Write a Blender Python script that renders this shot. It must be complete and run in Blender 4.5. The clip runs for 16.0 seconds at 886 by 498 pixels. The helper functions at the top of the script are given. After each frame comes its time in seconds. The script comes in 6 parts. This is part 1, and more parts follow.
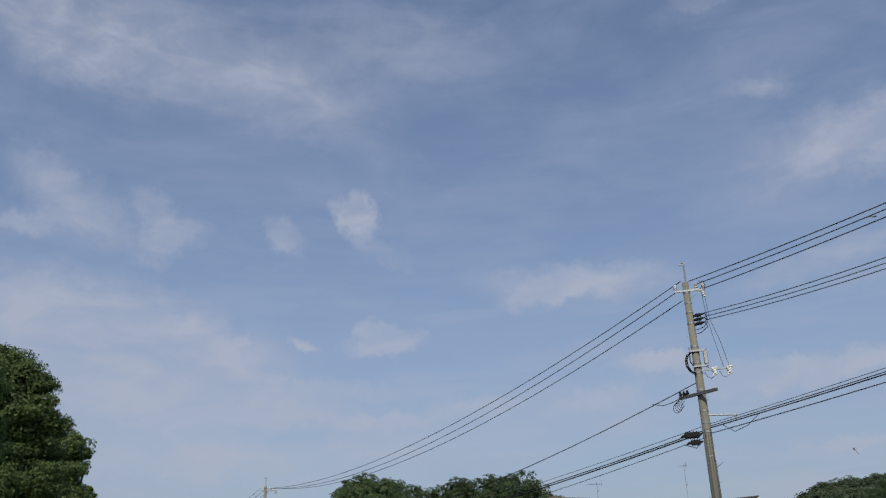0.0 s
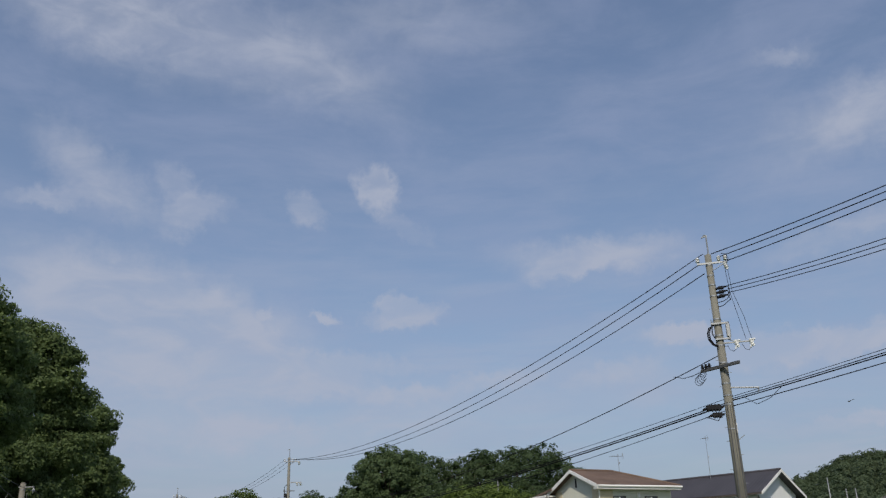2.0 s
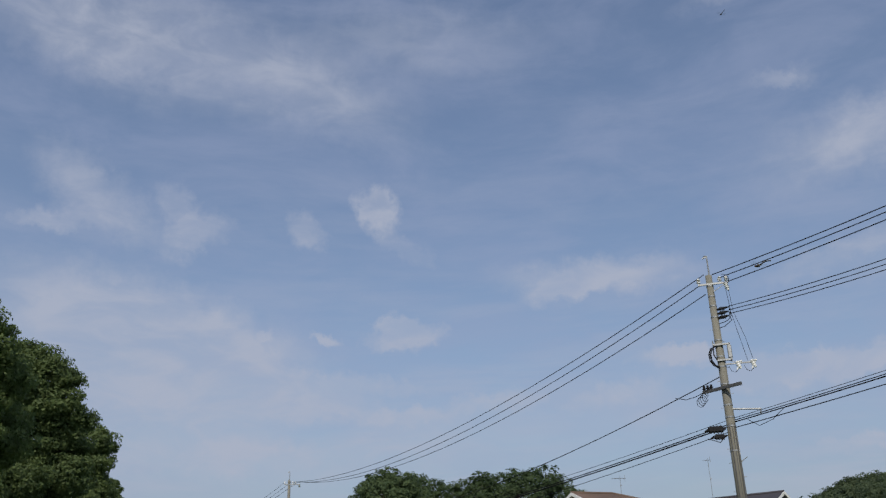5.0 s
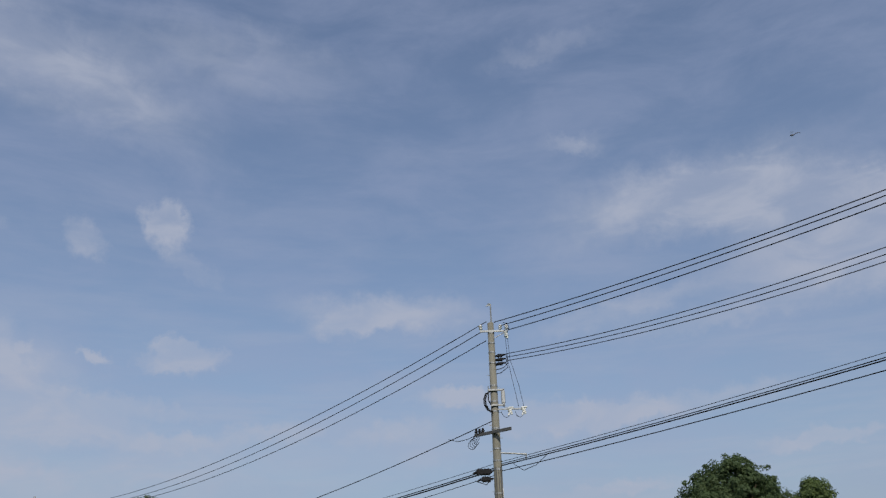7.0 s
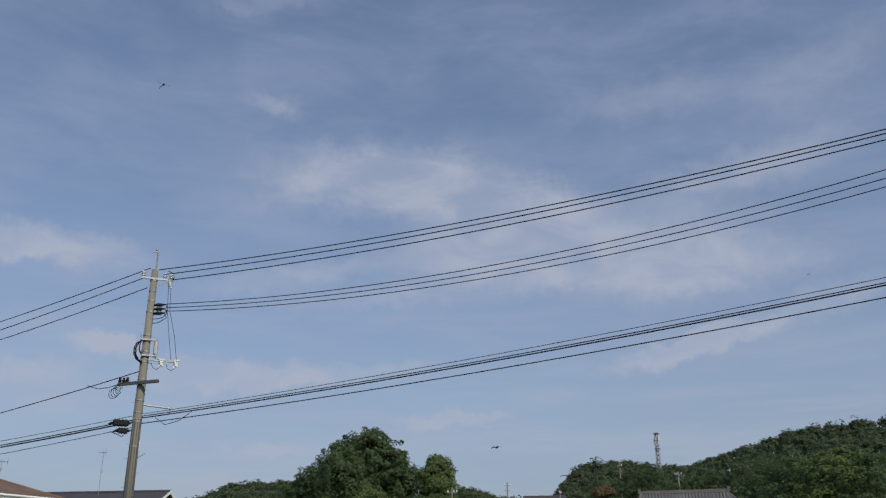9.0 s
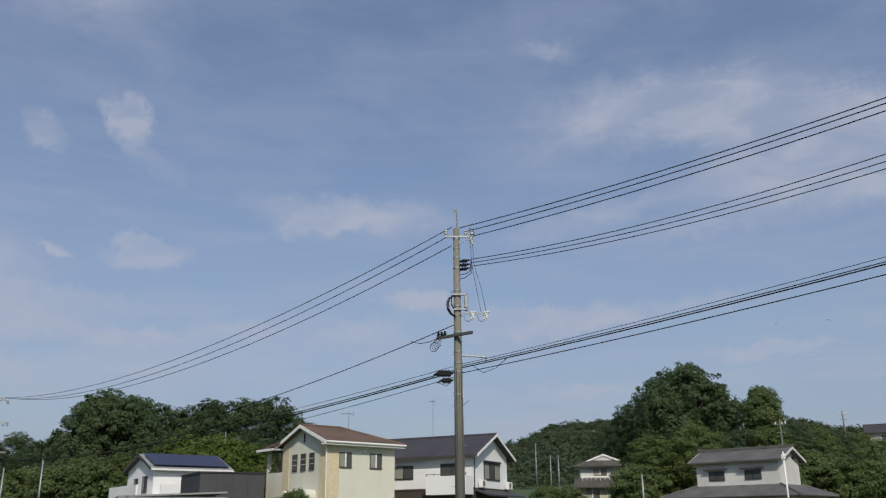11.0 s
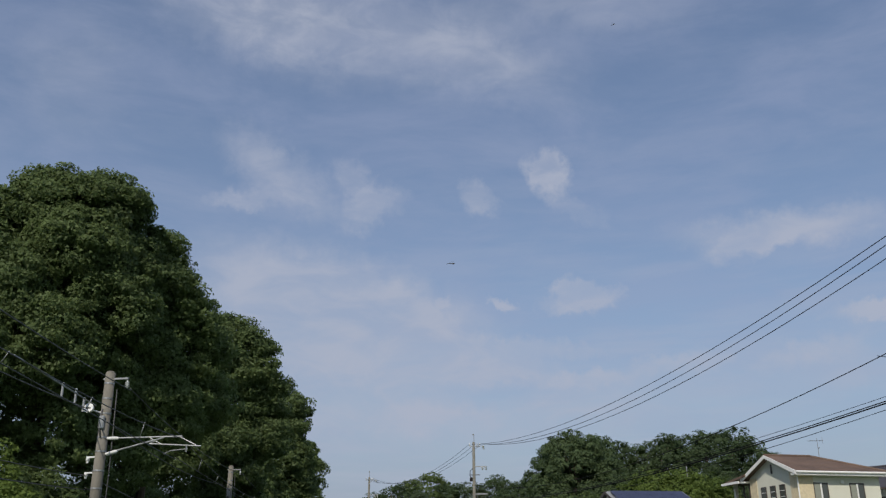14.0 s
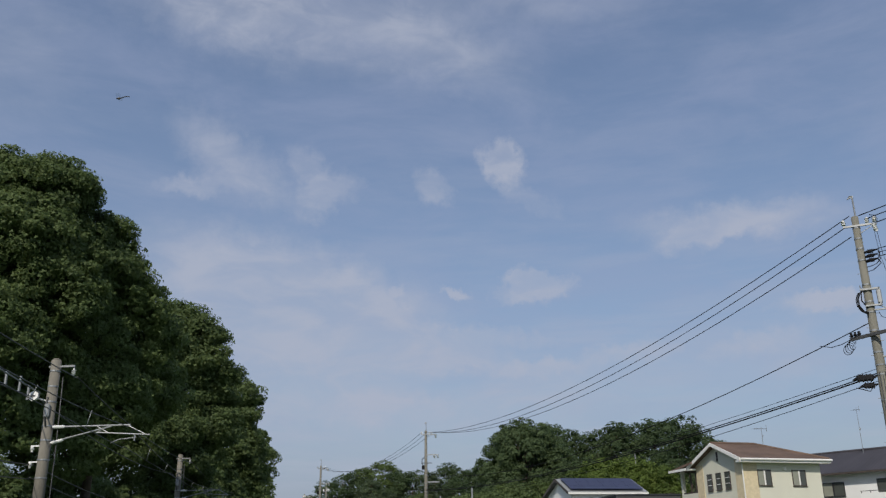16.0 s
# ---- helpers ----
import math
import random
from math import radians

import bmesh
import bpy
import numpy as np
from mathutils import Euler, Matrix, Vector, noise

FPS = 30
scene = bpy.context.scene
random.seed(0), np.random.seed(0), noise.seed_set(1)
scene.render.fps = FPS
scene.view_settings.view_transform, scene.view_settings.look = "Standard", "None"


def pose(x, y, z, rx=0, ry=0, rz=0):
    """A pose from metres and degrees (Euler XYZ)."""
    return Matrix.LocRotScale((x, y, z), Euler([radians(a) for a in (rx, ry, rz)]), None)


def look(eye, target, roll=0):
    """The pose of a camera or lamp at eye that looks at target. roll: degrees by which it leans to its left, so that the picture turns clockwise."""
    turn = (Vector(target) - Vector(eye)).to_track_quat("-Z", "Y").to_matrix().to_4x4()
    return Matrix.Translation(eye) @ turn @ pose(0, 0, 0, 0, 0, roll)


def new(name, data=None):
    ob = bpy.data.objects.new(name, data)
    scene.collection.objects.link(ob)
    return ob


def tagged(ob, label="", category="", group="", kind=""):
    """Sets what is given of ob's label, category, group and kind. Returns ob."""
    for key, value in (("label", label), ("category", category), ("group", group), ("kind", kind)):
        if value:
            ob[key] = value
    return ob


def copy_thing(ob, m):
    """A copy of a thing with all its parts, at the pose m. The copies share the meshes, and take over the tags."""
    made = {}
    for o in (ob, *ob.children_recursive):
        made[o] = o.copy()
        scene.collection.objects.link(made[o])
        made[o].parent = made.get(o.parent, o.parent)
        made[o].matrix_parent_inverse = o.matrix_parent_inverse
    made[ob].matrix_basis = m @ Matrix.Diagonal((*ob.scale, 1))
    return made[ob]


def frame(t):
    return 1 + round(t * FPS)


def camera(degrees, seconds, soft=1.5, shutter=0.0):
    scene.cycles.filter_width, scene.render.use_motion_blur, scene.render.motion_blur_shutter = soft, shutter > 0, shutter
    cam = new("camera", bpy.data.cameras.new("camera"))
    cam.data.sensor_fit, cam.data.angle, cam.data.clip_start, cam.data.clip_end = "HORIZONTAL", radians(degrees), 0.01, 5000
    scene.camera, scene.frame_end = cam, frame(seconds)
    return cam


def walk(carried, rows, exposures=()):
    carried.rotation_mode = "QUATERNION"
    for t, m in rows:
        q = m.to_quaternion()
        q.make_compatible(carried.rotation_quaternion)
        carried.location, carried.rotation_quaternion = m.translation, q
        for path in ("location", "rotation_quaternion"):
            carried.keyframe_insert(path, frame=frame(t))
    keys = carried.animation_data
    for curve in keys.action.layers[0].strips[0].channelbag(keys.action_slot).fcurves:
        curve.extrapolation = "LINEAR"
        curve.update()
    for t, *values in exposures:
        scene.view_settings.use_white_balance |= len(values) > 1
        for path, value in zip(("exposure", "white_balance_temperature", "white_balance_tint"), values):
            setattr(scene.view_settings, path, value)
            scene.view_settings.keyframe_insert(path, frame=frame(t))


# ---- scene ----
import itertools

cam = camera(53.67, 16.0, 1.3)
EYE = (0.0, 0.0, 1.6)
walk(cam, [
    (0.0, pose(*EYE, 112.35, 1.95, -0.31)),
    (0.5, pose(*EYE, 111.61, 1.66, 0.49)),
    (1.0, pose(*EYE, 111.09, 1.80, 0.47)),
    (1.5, pose(*EYE, 110.48, 1.68, 0.81)),
    (2.0, pose(*EYE, 110.65, 1.64, 1.04)),
    (2.5, pose(*EYE, 110.95, 1.64, 1.21)),
    (3.0, pose(*EYE, 111.27, 1.61, 1.34)),
    (3.5, pose(*EYE, 111.57, 1.64, 1.43)),
    (3.7, pose(*EYE, 111.71, 1.67, 1.46)),
    (5.8, pose(*EYE, 112.57, 1.76, -0.01)),
    (6.0, pose(*EYE, 113.19, 1.74, -0.74)),
    (6.5, pose(*EYE, 113.51, 1.72, -5.61)),
    (7.0, pose(*EYE, 113.80, 1.54, -13.56)),
    (7.5, pose(*EYE, 113.10, 1.00, -23.21)),
    (8.0, pose(*EYE, 112.29, 0.59, -33.37)),
    (8.2, pose(*EYE, 111.86, 0.53, -36.75)),
    (10.3, pose(*EYE, 108.12, -0.02, -30.68)),
    (10.5, pose(*EYE, 107.72, 0.24, -26.82)),
    (11.0, pose(*EYE, 107.52, 0.57, -16.25)),
    (11.5, pose(*EYE, 107.62, 0.73, -5.87)),
    (12.0, pose(*EYE, 108.23, 1.08, 3.38)),
    (12.5, pose(*EYE, 108.95, 0.60, 9.30)),
    (13.0, pose(*EYE, 109.76, 0.15, 12.19)),
    (13.5, pose(*EYE, 110.01, 0.07, 12.92)),
    (14.0, pose(*EYE, 109.88, 0.17, 12.59)),
    (14.5, pose(*EYE, 109.73, 0.26, 11.45)),
    (15.0, pose(*EYE, 109.70, 0.33, 10.44)),
    (15.5, pose(*EYE, 109.64, 0.33, 9.72)),
    (16.0, pose(*EYE, 109.13, 0.62, 9.57)),
])

# clouds by part of the sky: azimuth, elevation, half width, half height, turn (degrees), density
HIGH_SHEETS = [(-20, 33.9, 16.2, 4.6, -6, 0.75), (-25.7, 33.6, 6.9, 2.9, -5, 0.5), (-9.3, 31.9, 8.3, 2.6, -22, 0.45), (-1.1, 35.4, 9.2, 2.9, -5, 0.5), (24, 30.1, 3, 0.8, 0, 0.35), (22.1, 36.1, 4.6, 0.9, 8, 0.38), (63.4, 29.6, 6.5, 2.9, 10, 0.5), (51.8, 30.1, 5.5, 1.9, 0, 0.44), (24.1, 30, 2.3, 0.8, -22, 0.38), (-38.1, 28.6, 4.2, 4.8, 0, 0.38)]
SMALL_PUFFS = [(-26.9, 22.5, 2.8, 0.8, 5, 0.81), (-17.6, 22.5, 2.8, 1.7, 30, 1.05), (-18.7, 24, 2.3, 1.2, -40, 0.65), (-10, 23.1, 1.8, 1.2, -20, 0.81), (-5.1, 24.6, 1.9, 1.6, -10, 1.62), (-3.0, 22.3, 2.6, 0.9, -28, 0.45), (7.6, 18.9, 3.5, 1.2, 8, 0.98), (-3.4, 16.4, 2.9, 1.1, 3, 1.79), (-3.9, 16.9, 1.4, 1, 0, 0.81), (-8.5, 16.3, 1.2, 0.4, 0, 1.22), (-12.5, 16.4, 0.6, 0.6, 0, 0.98), (-13.7, 15.5, 2.1, 0.7, -15, 0.65), (14.4, 14.1, 3.5, 0.9, 0, 0.94), (-3.6, 11.2, 2.8, 0.7, 8, 0.73), (15, 14.3, 2.8, 0.9, -10, 1.04), (-21.9, 14.5, 2.8, 2.9, 0, 0.42)]
WEST_SHEETS = [(-23.9, 24.2, 5.3, 2.2, -28, 1.02), (10.5, 19.6, 8.1, 1.5, -2, 1.18), (-19.3, 15.5, 12, 4.6, -14, 2.05), (-11.7, 12.9, 8.3, 1.7, -8, 1.82), (-19.7, 12.3, 11.1, 2.9, -5, 0.8), (-13.4, 12.6, 9.2, 1.9, -8, 0.61), (-5.8, 13.3, 6, 0.8, -8, 0.8), (3.9, 12.3, 6.5, 0.9, 8, 0.71), (11, 12.2, 4.6, 1.1, 10, 0.91)]
LOW_BANDS = [(12.2, 10.7, 5.5, 1.7, 10, 0.56), (-17.7, 8.6, 12, 2.9, 0, 0.72), (0.1, 9.5, 12.9, 2.4, 10, 0.56), (37.6, 10.1, 4.4, 0.6, 0, 0.8), (-23.2, 8.5, 7.4, 0.9, 0, 0.64), (24.1, 8, 5.5, 0.7, 6, 0.72), (36.6, 10.1, 5.1, 0.8, 3, 0.8), (27.8, 8.1, 7.4, 0.6, 0, 0.56), (-1.4, 11.3, 6.9, 1, 5, 0.64), (-14.4, 8.9, 9.2, 1.4, -5, 0.72), (-5.2, 9.6, 6.9, 1.2, 4, 0.56)]
EAST_SHEETS = [(22.3, 12.2, 6.6, 1.5, 5, 1), (26.2, 19.1, 7.6, 1.1, 8, 0.78), (31, 25.7, 11.7, 2.7, 10, 0.7), (32.7, 25.4, 11.7, 2.7, -5, 0.78), (40, 23.8, 8.7, 2.4, -6, 0.94), (45.7, 20.2, 13.8, 2.2, 8, 1.49), (53.3, 19, 10.1, 2.4, 3, 1.33), (52.7, 14.1, 6.8, 1, 12, 1.7), (32, 13, 7.6, 0.9, 3, 0.8), (21.8, 12.7, 7.6, 1.3, -3, 0.9), (29.7, 17.8, 7.6, 1, 4, 0.55), (60.4, 15.9, 6.1, 1.4, 15, 0.78), (56.7, 24.4, 10.1, 1.9, 8, 0.78), (38.4, 22, 7.6, 2.9, 12, 0.94), (22.6, 12.6, 7.2, 1.1, 0, 0.8), (42.24, 23.9, 9, 3.2, -14, 0.55), (52.95, 14.11, 4.5, 1.1, 8, 0.6)]


# ---- light: hazy morning sun from the side, thin broken cloud ----
SUN_AZ, SUN_EL = 186.0, 41.0
scene.view_settings.exposure = 0.0


def sky():
    world = bpy.data.worlds.new("sky")
    scene.world = world
    world.use_nodes = True
    nt = world.node_tree
    nt.nodes.clear()

    def node(kind, **kw):
        n = nt.nodes.new(kind)
        for k, v in kw.items():
            setattr(n, k, v)
        return n

    def math_(op, a, b=None, c=None, clamp=False):
        n = node("ShaderNodeMath", operation=op, use_clamp=clamp)
        for i, v in enumerate((a, b, c)):
            if v is None:
                continue
            if isinstance(v, (int, float)):
                n.inputs[i].default_value = v
            else:
                nt.links.new(v, n.inputs[i])
        return n.outputs[0]

    air = node("ShaderNodeTexSky", sky_type="NISHITA", sun_disc=False)
    air.sun_elevation, air.sun_rotation = radians(SUN_EL), radians(SUN_AZ)
    air.air_density, air.dust_density, air.ozone_density = 1.0, 1.0, 3.0
    co = node("ShaderNodeTexCoord")
    sep = node("ShaderNodeSeparateXYZ")
    nt.links.new(co.outputs["Generated"], sep.inputs[0])
    deg = 180 / math.pi
    az = math_("MULTIPLY", math_("ARCTAN2", sep.outputs[0], sep.outputs[1]), deg)
    el = math_("MULTIPLY", math_("ARCSINE", sep.outputs[2]), deg)
    place = node("ShaderNodeCombineXYZ")
    nt.links.new(az, place.inputs[0])
    nt.links.new(el, place.inputs[1])

    def fbm(scale, detail, rough, stretch=(1, 1, 1), turn=0.0):
        m = node("ShaderNodeMapping")
        m.inputs["Scale"].default_value = stretch
        m.inputs["Rotation"].default_value[2] = radians(turn)
        nt.links.new(place.outputs[0], m.inputs[0])
        n = node("ShaderNodeTexNoise")
        n.inputs["Scale"].default_value, n.inputs["Detail"].default_value, n.inputs["Roughness"].default_value = scale, detail, rough
        nt.links.new(m.outputs[0], n.inputs["Vector"])
        return n

    # the outlines of the clouds fray along two sizes of turbulence
    warp = fbm(0.5, 6, 0.62)
    off = node("ShaderNodeVectorMath", operation="MULTIPLY_ADD")
    off.inputs[1].default_value, off.inputs[2].default_value = (3.4, 2.4, 0), (-1.7, -1.2, 0)
    nt.links.new(warp.outputs["Color"], off.inputs[0])
    moved = node("ShaderNodeVectorMath", operation="ADD")
    nt.links.new(place.outputs[0], moved.inputs[0])
    nt.links.new(off.outputs[0], moved.inputs[1])
    warp2 = fbm(1.5, 6, 0.6)
    off2 = node("ShaderNodeVectorMath", operation="MULTIPLY_ADD")
    off2.inputs[1].default_value, off2.inputs[2].default_value = (0.9, 0.7, 0), (-0.45, -0.35, 0)
    nt.links.new(warp2.outputs["Color"], off2.inputs[0])
    frayed = node("ShaderNodeVectorMath", operation="ADD")
    nt.links.new(moved.outputs[0], frayed.inputs[0])
    nt.links.new(off2.outputs[0], frayed.inputs[1])
    total = None
    for a, e, w, h, turn, dens in itertools.chain(HIGH_SHEETS, SMALL_PUFFS, WEST_SHEETS, LOW_BANDS, EAST_SHEETS):
        m = node("ShaderNodeMapping", vector_type="TEXTURE")
        m.inputs["Location"].default_value = (a, e, 0)
        m.inputs["Rotation"].default_value = (0, 0, radians(turn))
        m.inputs["Scale"].default_value = (w / math.cos(radians(e)), h, 1)
        nt.links.new(frayed.outputs[0], m.inputs[0])
        ln = node("ShaderNodeVectorMath", operation="LENGTH")
        nt.links.new(m.outputs[0], ln.inputs[0])
        mr = node("ShaderNodeMapRange", interpolation_type="SMOOTHSTEP")
        mr.inputs[1].default_value, mr.inputs[2].default_value, mr.inputs[3].default_value, mr.inputs[4].default_value = (1.12 if w < 3.0 else 1.15), (0.25 if w < 3.0 else 0.1), 0, dens
        nt.links.new(ln.outputs[1], mr.inputs[0])
        total = mr.outputs[0] if total is None else math_("ADD", total, mr.outputs[0])
    fine = fbm(0.36, 9, 0.55, (0.6, 1.4, 1), 22)
    fine.inputs["Distortion"].default_value = 0.5
    tex = node("ShaderNodeMapRange", interpolation_type="SMOOTHSTEP")
    tex.inputs[1].default_value, tex.inputs[2].default_value, tex.inputs[3].default_value, tex.inputs[4].default_value = 0.34, 0.68, 0.60, 1.25
    nt.links.new(fine.outputs["Fac"], tex.inputs[0])
    total = math_("MULTIPLY", math_("MINIMUM", total, 1.1), tex.outputs[0])
    # a thin veil of streaks over the whole sky
    streak = fbm(0.11, 10, 0.62, (0.75, 2.2, 1), 12)
    streak.inputs["Distortion"].default_value = 0.4
    veil = node("ShaderNodeMapRange", interpolation_type="SMOOTHSTEP")
    veil.inputs[1].default_value, veil.inputs[2].default_value, veil.inputs[3].default_value, veil.inputs[4].default_value = 0.32, 0.75, VEIL[0], VEIL[1]
    nt.links.new(streak.outputs["Fac"], veil.inputs[0])
    dense = math_("MULTIPLY", total, CLOUD_COVER, clamp=True)
    # haze thickens towards the horizon
    low = math_("POWER", math_("SUBTRACT", 1.0, math_("ABSOLUTE", sep.outputs[2])), 4.0)
    mist = node("ShaderNodeMix", data_type="RGBA")
    nt.links.new(math_("MULTIPLY", low, HAZE, clamp=True), mist.inputs["Factor"])
    nt.links.new(air.outputs[0], mist.inputs["A"])
    mist.inputs["B"].default_value = (*HAZE_COLOUR, 1)
    cover = veil.outputs[0]
    # thin level bands low in the sky
    bands = fbm(0.20, 9, 0.6, (0.35, 2.6, 1), 4)
    bands.inputs["Distortion"].default_value = 0.3
    band = node("ShaderNodeMapRange", interpolation_type="SMOOTHSTEP")
    band.inputs[1].default_value, band.inputs[2].default_value, band.inputs[3].default_value, band.inputs[4].default_value = 0.42, 0.70, 0, BANDS
    nt.links.new(bands.outputs["Fac"], band.inputs[0])
    banded = math_("MULTIPLY", band.outputs[0], math_("POWER", low, 1.0))
    mix = node("ShaderNodeMix", data_type="RGBA")
    nt.links.new(cover, mix.inputs["Factor"])
    nt.links.new(mist.outputs["Result"], mix.inputs["A"])
    mix.inputs["B"].default_value = (*VEIL_COLOUR, 1)
    mix2 = node("ShaderNodeMix", data_type="RGBA")
    nt.links.new(math_("MAXIMUM", dense, banded), mix2.inputs["Factor"])
    nt.links.new(mix.outputs["Result"], mix2.inputs["A"])
    mix2.inputs["B"].default_value = (*CLOUD_COLOUR, 1)
    bg = node("ShaderNodeBackground")
    bg.inputs["Strength"].default_value = SKY_STRENGTH
    nt.links.new(mix2.outputs["Result"], bg.inputs["Color"])
    out = node("ShaderNodeOutputWorld")
    nt.links.new(bg.outputs[0], out.inputs[0])


SKY_STRENGTH, VEIL_COLOUR, CLOUD_COLOUR, CLOUD_COVER, VEIL, HAZE, BANDS, HAZE_COLOUR = 0.113, (2.78, 3.22, 4.62), (3.62, 3.94, 4.86), 0.62, (0.145, 0.47), 0.98, 0.75, (2.46, 2.80, 3.27)
sky()
lamp = bpy.data.lights.new("sun", "SUN")
lamp.energy, lamp.angle, lamp.color = 3.1, radians(0.8), (1.0, 0.93, 0.82)
sun = new("sun", lamp)
sun.matrix_world = look((0, 0, 0), (-math.sin(radians(SUN_AZ)) * math.cos(radians(SUN_EL)), -math.cos(radians(SUN_AZ)) * math.cos(radians(SUN_EL)), -math.sin(radians(SUN_EL))))


# ---- materials ----
def material(name, colour, rough=0.7, metal=0.0, vary=0.15, scale=3.0, grain=25.0, bump=0.2, bump_dist=0.01, coords="Object", second=None, streaks=0.0):
    """A surface with stains at one scale and grain at another."""
    m = bpy.data.materials.new(name)
    m.use_nodes = True
    nt = m.node_tree
    b = nt.nodes["Principled BSDF"]
    b.inputs["Roughness"].default_value, b.inputs["Metallic"].default_value = rough, metal
    tc = nt.nodes.new("ShaderNodeTexCoord")
    n1, n2 = nt.nodes.new("ShaderNodeTexNoise"), nt.nodes.new("ShaderNodeTexNoise")
    mp = nt.nodes.new("ShaderNodeMapping")
    mp.inputs["Scale"].default_value = (1, 1, 1 - streaks)
    nt.links.new(tc.outputs[coords], mp.inputs[0])
    for n, s in ((n1, scale), (n2, grain)):
        n.inputs["Scale"].default_value, n.inputs["Detail"].default_value = s, 5
        nt.links.new(mp.outputs[0], n.inputs["Vector"])
    add = nt.nodes.new("ShaderNodeMath")
    add.operation = "MULTIPLY_ADD"
    add.inputs[1].default_value = 0.35
    nt.links.new(n2.outputs["Fac"], add.inputs[0])
    nt.links.new(n1.outputs["Fac"], add.inputs[2])
    ramp = nt.nodes.new("ShaderNodeValToRGB")
    ramp.color_ramp.elements[0].position, ramp.color_ramp.elements[1].position = 0.42, 0.95
    dark = second or tuple(c * (1 - vary * 1.6) for c in colour)
    light = tuple(min(1, c * (1 + vary * 0.6)) for c in colour)
    ramp.color_ramp.elements[0].color, ramp.color_ramp.elements[1].color = (*dark, 1), (*light, 1)
    nt.links.new(add.outputs[0], ramp.inputs[0])
    nt.links.new(ramp.outputs[0], b.inputs["Base Color"])
    bp = nt.nodes.new("ShaderNodeBump")
    bp.inputs["Strength"].default_value, bp.inputs["Distance"].default_value = bump, bump_dist
    nt.links.new(n2.outputs["Fac"], bp.inputs["Height"])
    nt.links.new(bp.outputs[0], b.inputs["Normal"])
    return m


def leaf_material(name, dark, light, tint=0.35):
    """Leaves: colour varies leaf by leaf and in drifts through the crown; light shines through them."""
    m = bpy.data.materials.new(name)
    m.use_nodes = True
    nt = m.node_tree
    b, out = nt.nodes["Principled BSDF"], nt.nodes["Material Output"]
    b.inputs["Roughness"].default_value = 0.62
    b.inputs["Specular IOR Level"].default_value = 0.28
    geo, tc, no = nt.nodes.new("ShaderNodeNewGeometry"), nt.nodes.new("ShaderNodeTexCoord"), nt.nodes.new("ShaderNodeTexNoise")
    no.inputs["Scale"].default_value, no.inputs["Detail"].default_value = 0.45, 3
    nt.links.new(tc.outputs["Object"], no.inputs["Vector"])
    mx = nt.nodes.new("ShaderNodeMath")
    mx.operation = "MULTIPLY_ADD"
    mx.inputs[1].default_value = tint
    nt.links.new(geo.outputs["Random Per Island"], mx.inputs[0])
    half = nt.nodes.new("ShaderNodeMath")
    half.operation = "MULTIPLY"
    half.inputs[1].default_value = 1.0 - tint * 0.6
    nt.links.new(no.outputs["Fac"], half.inputs[0])
    nt.links.new(half.outputs[0], mx.inputs[2])
    info = nt.nodes.new("ShaderNodeObjectInfo")
    per = nt.nodes.new("ShaderNodeMath")
    per.operation = "MULTIPLY_ADD"
    per.inputs[1].default_value = 0.3
    nt.links.new(info.outputs["Random"], per.inputs[0])
    nt.links.new(mx.outputs[0], per.inputs[2])
    ramp = nt.nodes.new("ShaderNodeValToRGB")
    ramp.color_ramp.elements[0].position, ramp.color_ramp.elements[1].position = 0.3, 1.0
    ramp.color_ramp.elements[0].color, ramp.color_ramp.elements[1].color = (*dark, 1), (*light, 1)
    nt.links.new(per.outputs[0], ramp.inputs[0])
    nt.links.new(ramp.outputs[0], b.inputs["Base Color"])
    tr = nt.nodes.new("ShaderNodeBsdfTranslucent")
    nt.links.new(ramp.outputs[0], tr.inputs["Color"])
    ms = nt.nodes.new("ShaderNodeMixShader")
    ms.inputs[0].default_value = 0.48
    nt.links.new(b.outputs[0], ms.inputs[1])
    nt.links.new(tr.outputs[0], ms.inputs[2])
    nt.links.new(ms.outputs[0], out.inputs["Surface"])
    return m


def glass_material(name, tone=0.03):
    m = bpy.data.materials.new(name)
    m.use_nodes = True
    b = m.node_tree.nodes["Principled BSDF"]
    b.inputs["Base Color"].default_value, b.inputs["Roughness"].default_value = (tone, tone * 1.1, tone, 1), 0.06
    b.inputs["Specular IOR Level"].default_value = 0.5
    return m


def ribbed(name, colour, step, axis=0, depth=0.03, rough=0.55, vary=0.2):
    """A roof covering whose courses run down the slope, step metres apart."""
    m = material(name, colour, rough, 0, vary, 0.7, 9.0, 0.15)
    nt = m.node_tree
    b = nt.nodes["Principled BSDF"]
    tc, wv = nt.nodes.new("ShaderNodeTexCoord"), nt.nodes.new("ShaderNodeTexWave")
    wv.bands_direction = "XYZ"[axis]
    wv.inputs["Scale"].default_value = 0.314 / step
    nt.links.new(tc.outputs["Object"], wv.inputs["Vector"])
    bp = nt.nodes.new("ShaderNodeBump")
    bp.inputs["Strength"].default_value, bp.inputs["Distance"].default_value = 0.7, depth
    nt.links.new(wv.outputs["Fac"], bp.inputs["Height"])
    nt.links.new(bp.outputs[0], b.inputs["Normal"])
    return m


